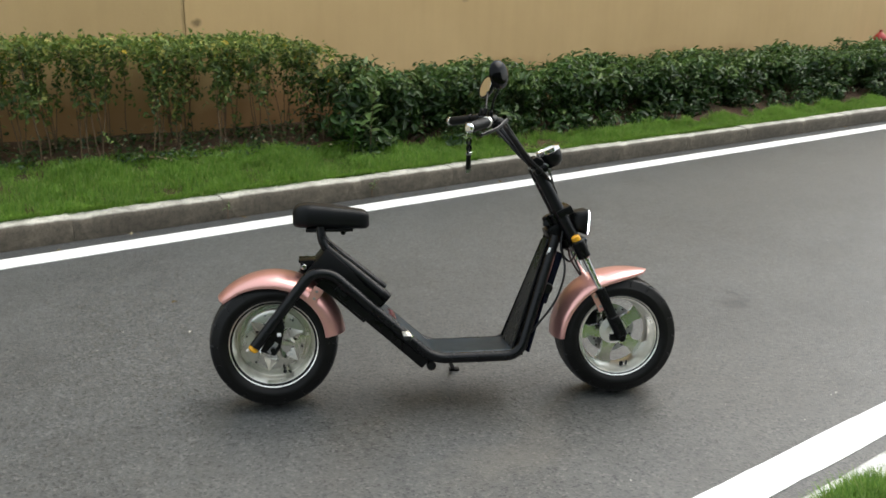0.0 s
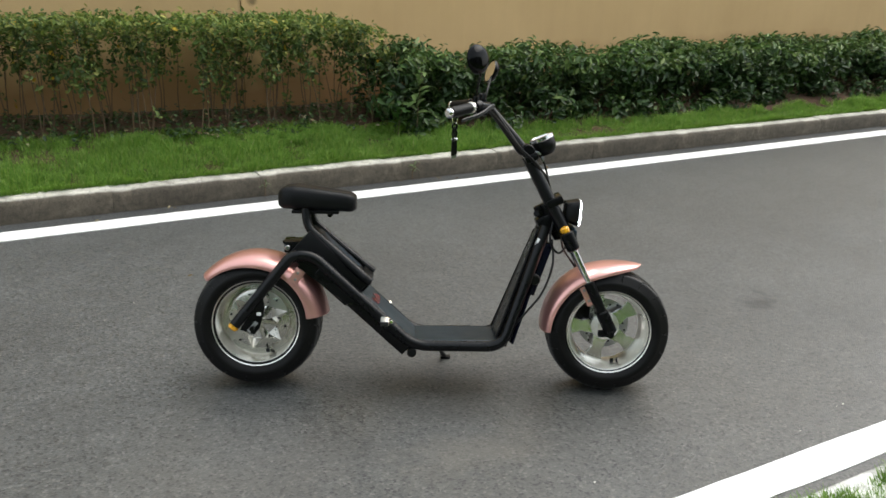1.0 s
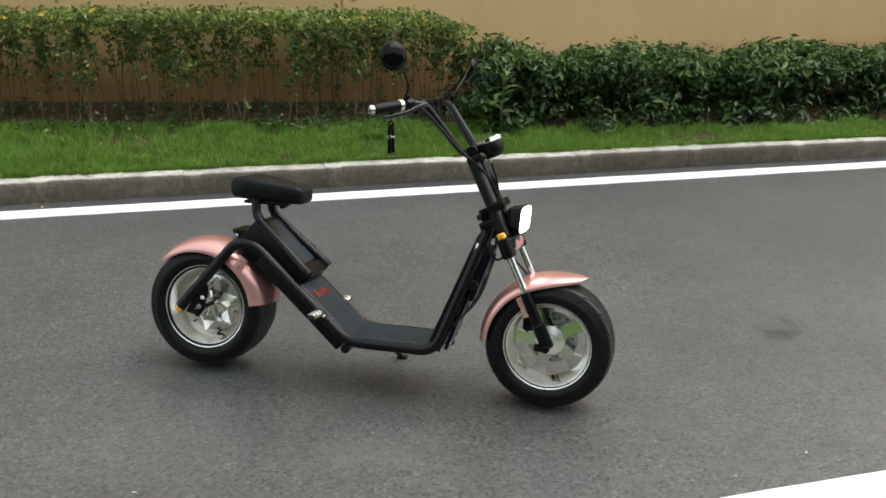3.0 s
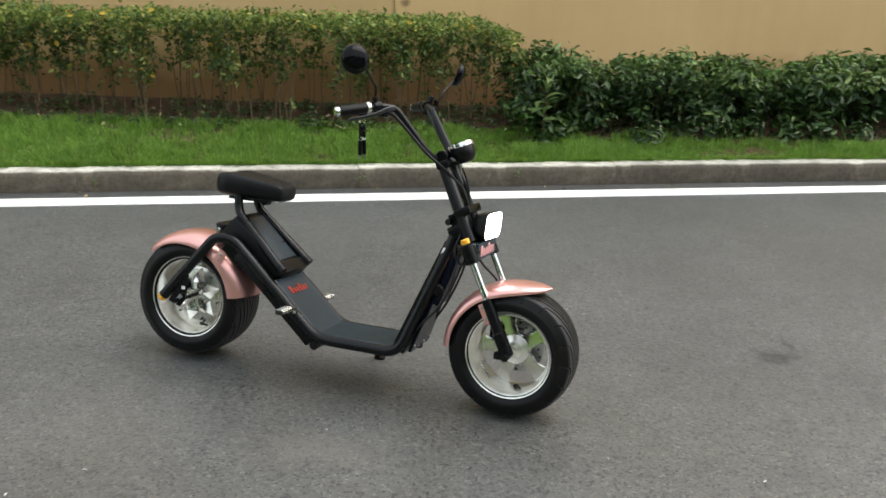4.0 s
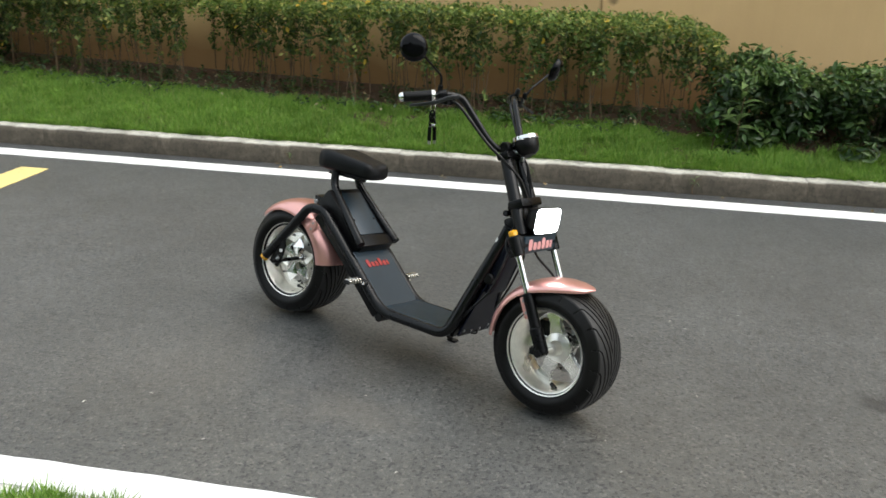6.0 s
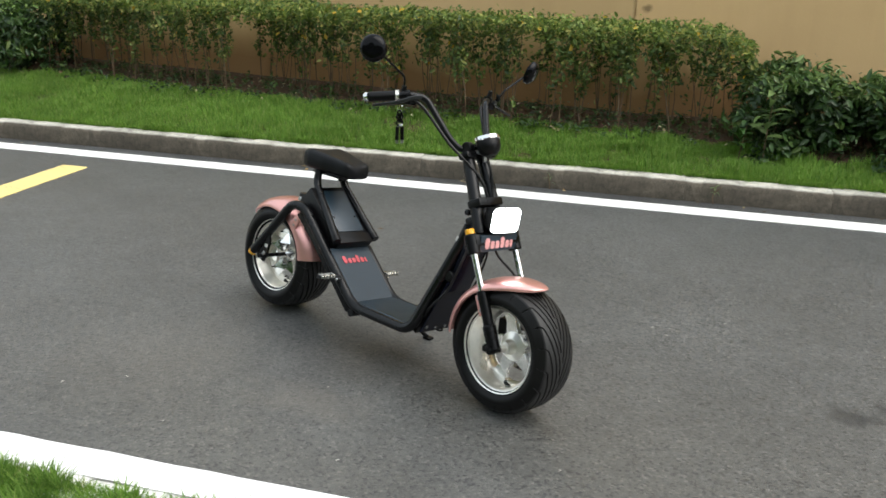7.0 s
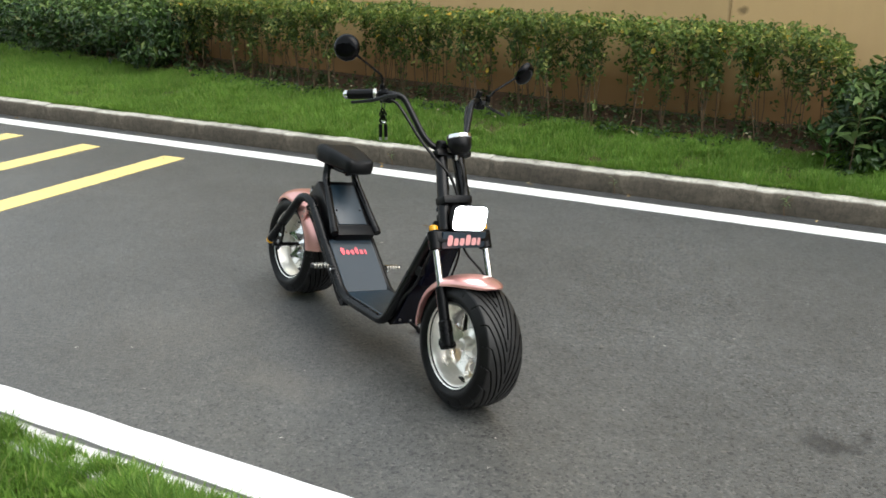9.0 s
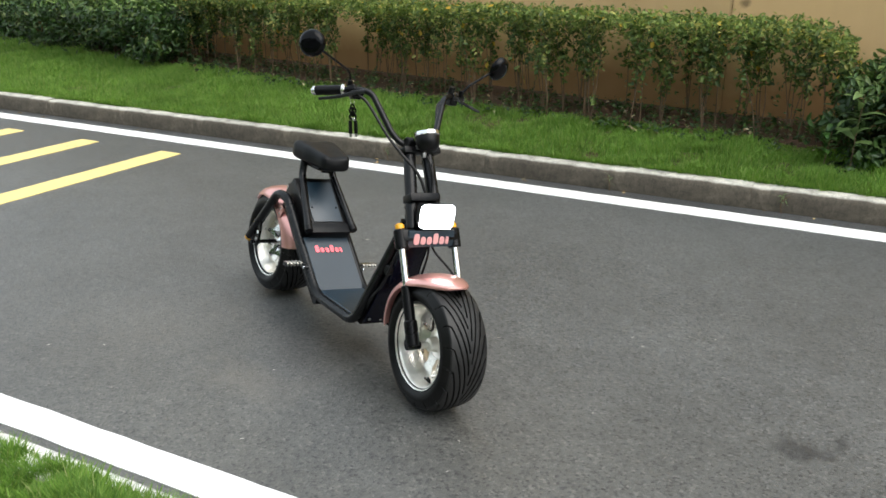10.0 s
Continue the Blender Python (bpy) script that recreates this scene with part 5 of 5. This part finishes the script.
        bm = lathe(bmesh.new(), [(-0.0062, 0.0), (-0.0062, 0.0415), (-0.0045, 0.0425), (-0.0045, 0.0)], 36, mc, face, closed=False)
        part("mirror_glass", moved(bm, STEER), mirror_glass, mirror)

    key_at = STEER.inverted() @ SCOOTER_AT.inverted() @ KEY_AT
    bm = tube(bmesh.new(), smooth_line([(0.800, -0.152, 1.022), (0.750, -0.140, 1.016), key_at + Vector((0.012, 0, 0.012))], 4), 0.009, 12)
    box(bm, (0.032, 0.030, 0.030), key_at + Vector((0, 0, 0.012)), bevel=0.007)
    rod(bm, key_at + Vector((0, 0, -0.008)), key_at + Vector((0, 0, 0.006)), 0.011, 14, 0.003)
    part("ignition_switch", moved(bm, STEER), BLACK, handlebar)
    # speedometer on top of the clamp
    gt = Matrix.Rotation(radians(-24), 3, "Y") @ Matrix.Rotation(radians(90), 3, "X")
    g = Vector((1.015, 0.010, 0.922))
    bm = lathe(bmesh.new(), [(0.000, 0.040), (-0.006, 0.0440), (-0.036, 0.0425), (-0.052, 0.037), (-0.064, 0.024), (-0.066, 0.0)], 36, g, gt, closed=False)
    lathe(bm, [(0.000, 0.040), (0.000, 0.0)], 36, g, gt, closed=False)
    gauge = part("speedometer", moved(bm, STEER), PLASTIC, root, "round speedometer with a chrome ring")
    bm = lathe(bmesh.new(), [(0.001, 0.036), (0.005, 0.0400), (0.004, 0.0450), (-0.008, 0.0460), (-0.011, 0.0440), (-0.002, 0.037)], 36, g, gt)
    part("gauge_ring", moved(bm, STEER), CHROME, gauge)
    bm = lathe(bmesh.new(), [(0.0025, 0.0), (0.0025, 0.0365), (-0.002, 0.0365), (-0.002, 0.0)], 36, g, gt, closed=False)
    part("gauge_face", moved(bm, STEER), STICKER, gauge, "pale gauge face")
    bm = box(bmesh.new(), (0.030, 0.040, 0.012), (1.000, 0, 0.868), bevel=0.003)
    part("gauge_bracket", moved(bm, STEER), STEEL, gauge)

    # headlight
    LAMP_AT = Matrix.Translation((1.158, 0.003, 0.655)) @ Matrix.Rotation(radians(-3), 4, "Z") @ Matrix.Rotation(radians(-1), 4, "X") @ Matrix.Rotation(radians(3), 4, "Y")

    def rounded(wide, tall, r, grow=0.0):
        pts = []
        r = r * 1.15
        for cy, cz, a0 in ((wide / 2 - r, tall / 2 - r, 0), (-wide / 2 + r, tall / 2 - r, 90), (-wide / 2 + r, -tall / 2 + r, 180), (wide / 2 - r, -tall / 2 + r, 270)):
            for k in range(6):
                a = radians(a0 + 18 * k)
                pts.append((cy + (r + grow) * math.cos(a), cz + (r + grow) * math.sin(a)))
        return pts

    def lamp_shell(sections):
        """A lamp body from rounded sections along x: (x, wide, tall, corner)."""
        bm = bmesh.new()
        rings = [[bm.verts.new((x, y, z)) for y, z in rounded(w, t, r)] for x, w, t, r in sections]
        n = len(rings[0])
        for a, b in zip(rings, rings[1:]):
            for k in range(n):
                bm.faces.new((a[k], a[(k + 1) % n], b[(k + 1) % n], b[k]))
        bm.faces.new(rings[0]), bm.faces.new(list(reversed(rings[-1])))
        return moved(bm, STEER @ LAMP_AT)

    lamp = part("headlight", lamp_shell([(-0.046, 0.108, 0.066, 0.010), (-0.042, 0.116, 0.072, 0.012), (-0.024, 0.130, 0.080, 0.016), (-0.006, 0.138, 0.090, 0.018), (0.000, 0.140, 0.094, 0.019), (0.002, 0.138, 0.092, 0.018)]), PLASTIC, root, "square headlight, switched on")
    part("headlight_lens", lamp_shell([(0.001, 0.134, 0.088, 0.017), (0.005, 0.133, 0.087, 0.017), (0.008, 0.124, 0.078, 0.014)]), LENS, lamp, "glowing white lens")
    for k in range(6):
        bm = box(bmesh.new(), (0.020, 0.004, 0.070), (-0.040, -0.050 + 0.020 * k, 0.0), bevel=0.001, segs=1)
        part("cooling_fin", moved(bm, STEER @ LAMP_AT), PLASTIC, lamp)
    bm = box(bmesh.new(), (0.050, 0.024, 0.040), (1.100, 0, 0.618), bevel=0.003)
    part("headlight_bracket", moved(bm, STEER), BLACK, lamp)

    # cables
    def cable(points, r=0.0042):
        part("cable", tube(bmesh.new(), smooth_line(points, 7), r, 8), CABLE, root)

    for s in (-1, 1):
        cable([STEER @ Vector(q) for q in ((0.815, s * 0.178, 1.020), (0.842, s * 0.146, 0.994), (0.930, s * 0.098, 0.892), (0.985, s * 0.064 - 0.004, 0.842), (1.036, s * 0.030 + 0.010, 0.780), (1.064, s * 0.012 + 0.022, 0.705))], 0.0056)
    cable([STEER @ Vector(q) for q in ((1.008, 0.006, 0.862), (1.030, 0.020, 0.830), (1.048, 0.034, 0.770), (1.060, 0.036, 0.705))], 0.0036)
    bm = box(bmesh.new(), (0.010, 0.014, 0.018), (1.022, 0.004, 0.846), bevel=0.002)
    part("cable_connector", moved(bm, STEER), STEEL, gauge, "small silver cable connector")
    cable([(1.066, -0.040, 0.640), (1.050, -0.070, 0.560), (1.078, -0.074, 0.515), (1.105, -0.060, 0.530), (1.120, -0.030, 0.560)])
    cable([(1.105, 0.02, 0.556), (1.120, 0.045, 0.510), (1.165, 0.095, 0.450), (1.205, 0.112, 0.390), (1.220, 0.098, 0.280)])
    cable([(1.060, -0.050, 0.560), (1.060, -0.088, 0.475), (1.026, -0.096, 0.375), (0.968, -0.102, 0.300), (0.918, -0.088, 0.235)])
    cable([(1.058, 0.045, 0.570), (1.050, 0.062, 0.480), (0.995, 0.070, 0.340), (0.92, 0.07, 0.22)])

    # foot pegs
    for s in (-1, 1):
        lift = 0.010 if s < 0 else -0.010
        bm = box(bmesh.new(), (0.022, 0.078, 0.010), (0.464, s * 0.178, lift + 0.268), bevel=0.003)
        box(bm, (0.028, 0.006, 0.016), (0.464, s * 0.216, lift + 0.269), bevel=0.002, segs=1)
        peg = part("foot_peg", bm, LEVER, root, "ribbed silver folding foot peg")
        for k in range(5):
            bm = box(bmesh.new(), (0.027, 0.009, 0.007), (0.464, s * (0.150 + 0.0145 * k), lift + 0.2755), bevel=0.0015, segs=1)
            box(bm, (0.005, 0.009, 0.013), (0.478, s * (0.150 + 0.0145 * k), lift + 0.269), bevel=0.0012, segs=1)
            part("tread_bar", bm, CAST, peg)
        bm = box(bmesh.new(), (0.030, 0.024, 0.020), (0.472, s * 0.131, lift + 0.262), bevel=0.005)
        rod(bm, (0.484, s * 0.118, lift + 0.258), (0.484, s * 0.140, lift + 0.258), 0.008, 12, 0.002)
        part("peg_hinge", bm, LEVER, peg)
        bm = rod(bmesh.new(), (0.486, s * 0.140, lift + 0.259), (0.486, s * 0.145, lift + 0.259), 0.006, 10, 0.001)
        part("hinge_bolt", bm, CHROME, peg)

    # side stand, on the far side
    bm = tube(bmesh.new(), filleted([(0.640, 0.070, 0.160), (0.655, 0.120, 0.120), (0.690, 0.212, 0.046)], 0.02), 0.0085, 10)
    stand = part("side_stand", bm, BLACK, root)
    bm = box(bmesh.new(), (0.040, 0.026, 0.008), (0.694, 0.214, 0.0425), Matrix.Rotation(radians(10), 3, "X"), bevel=0.002)
    part("stand_foot", bm, BLACK, stand)
    return root


def build_keys():
    """A key and a black fob hanging from the right handlebar."""
    keys = tagged(new("key_ring"), "bunch of keys with a black fob on the handlebar", "keys")
    keys.matrix_basis = Matrix.Translation(KEY_AT) @ Matrix.Rotation(radians(-10), 4, "Z") @ Matrix.Scale(1.30, 4)
    bm = bmesh.new()
    tube(bm, [Vector((0.007 * math.cos(a), 0, -0.012 + 0.014 * math.sin(a))) for a in np.linspace(0, 2 * math.pi, 18)], 0.0016, 6, False)
    part("ring", bm, CHROME, keys)
    bm = bmesh.new()
    for k in range(4):
        tube(bm, [Vector((0.0065 * math.cos(a), 0.0065 * math.cos(a) * (k % 2), -0.030 - 0.009 * k + 0.0075 * math.sin(a))) for a in np.linspace(0, 2 * math.pi, 14)], 0.0028, 6, False)
    part("chain", bm, BLACK, keys)
    bm = rod(bmesh.new(), (-0.009, 0, -0.064), (0.009, 0, -0.064), 0.0042, 10, 0.001)
    part("clasp", bm, CHROME, keys, "small silver clasp")
    for s in (-1, 1):
        tip = Matrix.Translation((s * 0.0042, s * 0.006, -0.063)) @ Matrix.Rotation(radians(-1.5 * s), 4, "Y")
        bm = box(bmesh.new(), (0.0105, 0.007, 0.040), (0, 0, -0.024), bevel=0.003)
        fob = part("fob", moved(bm, tip), PLASTIC, keys)
        bm = box(bmesh.new(), (0.008, 0.0045, 0.010), (0, 0, -0.048), bevel=0.001)
        part("fob_tip", moved(bm, tip), STEEL, fob, "silver key tip")
    return keys


build_scooter()
build_keys()


# ---- hydrant beyond the hedge ----
def build_hydrant():
    h = tagged(new("fire_hydrant"), "red painted cast iron fire hydrant behind the hedge", "hydrant")
    h.location = (12.38, 6.30, 0.26)
    bm = bmesh.new()
    up = Matrix.Rotation(radians(90), 3, "X")
    lathe(bm, [(0.0, 0.0), (0.0, 0.105), (0.03, 0.105), (0.035, 0.072), (0.38, 0.066), (0.39, 0.085), (0.42, 0.085), (0.43, 0.080), (0.52, 0.078), (0.53, 0.088), (0.55, 0.088), (0.60, 0.058), (0.63, 0.024), (0.66, 0.022), (0.66, 0.0)], 28, (0, 0, 0), up, closed=False)
    part("body", bm, HYDRANT_RED, h)
    for k in range(3):
        a = math.radians(90 * k + 180)
        d = Vector((math.cos(a), math.sin(a), 0))
        bm = rod(bmesh.new(), d * 0.05 + Vector((0, 0, 0.475)), d * 0.125 + Vector((0, 0, 0.475)), 0.038, 16, 0.005)
        rod(bm, d * 0.120 + Vector((0, 0, 0.475)), d * 0.140 + Vector((0, 0, 0.475)), 0.018, 6)
        part("outlet_cap", bm, HYDRANT_RED, h)
    return h


build_hydrant()
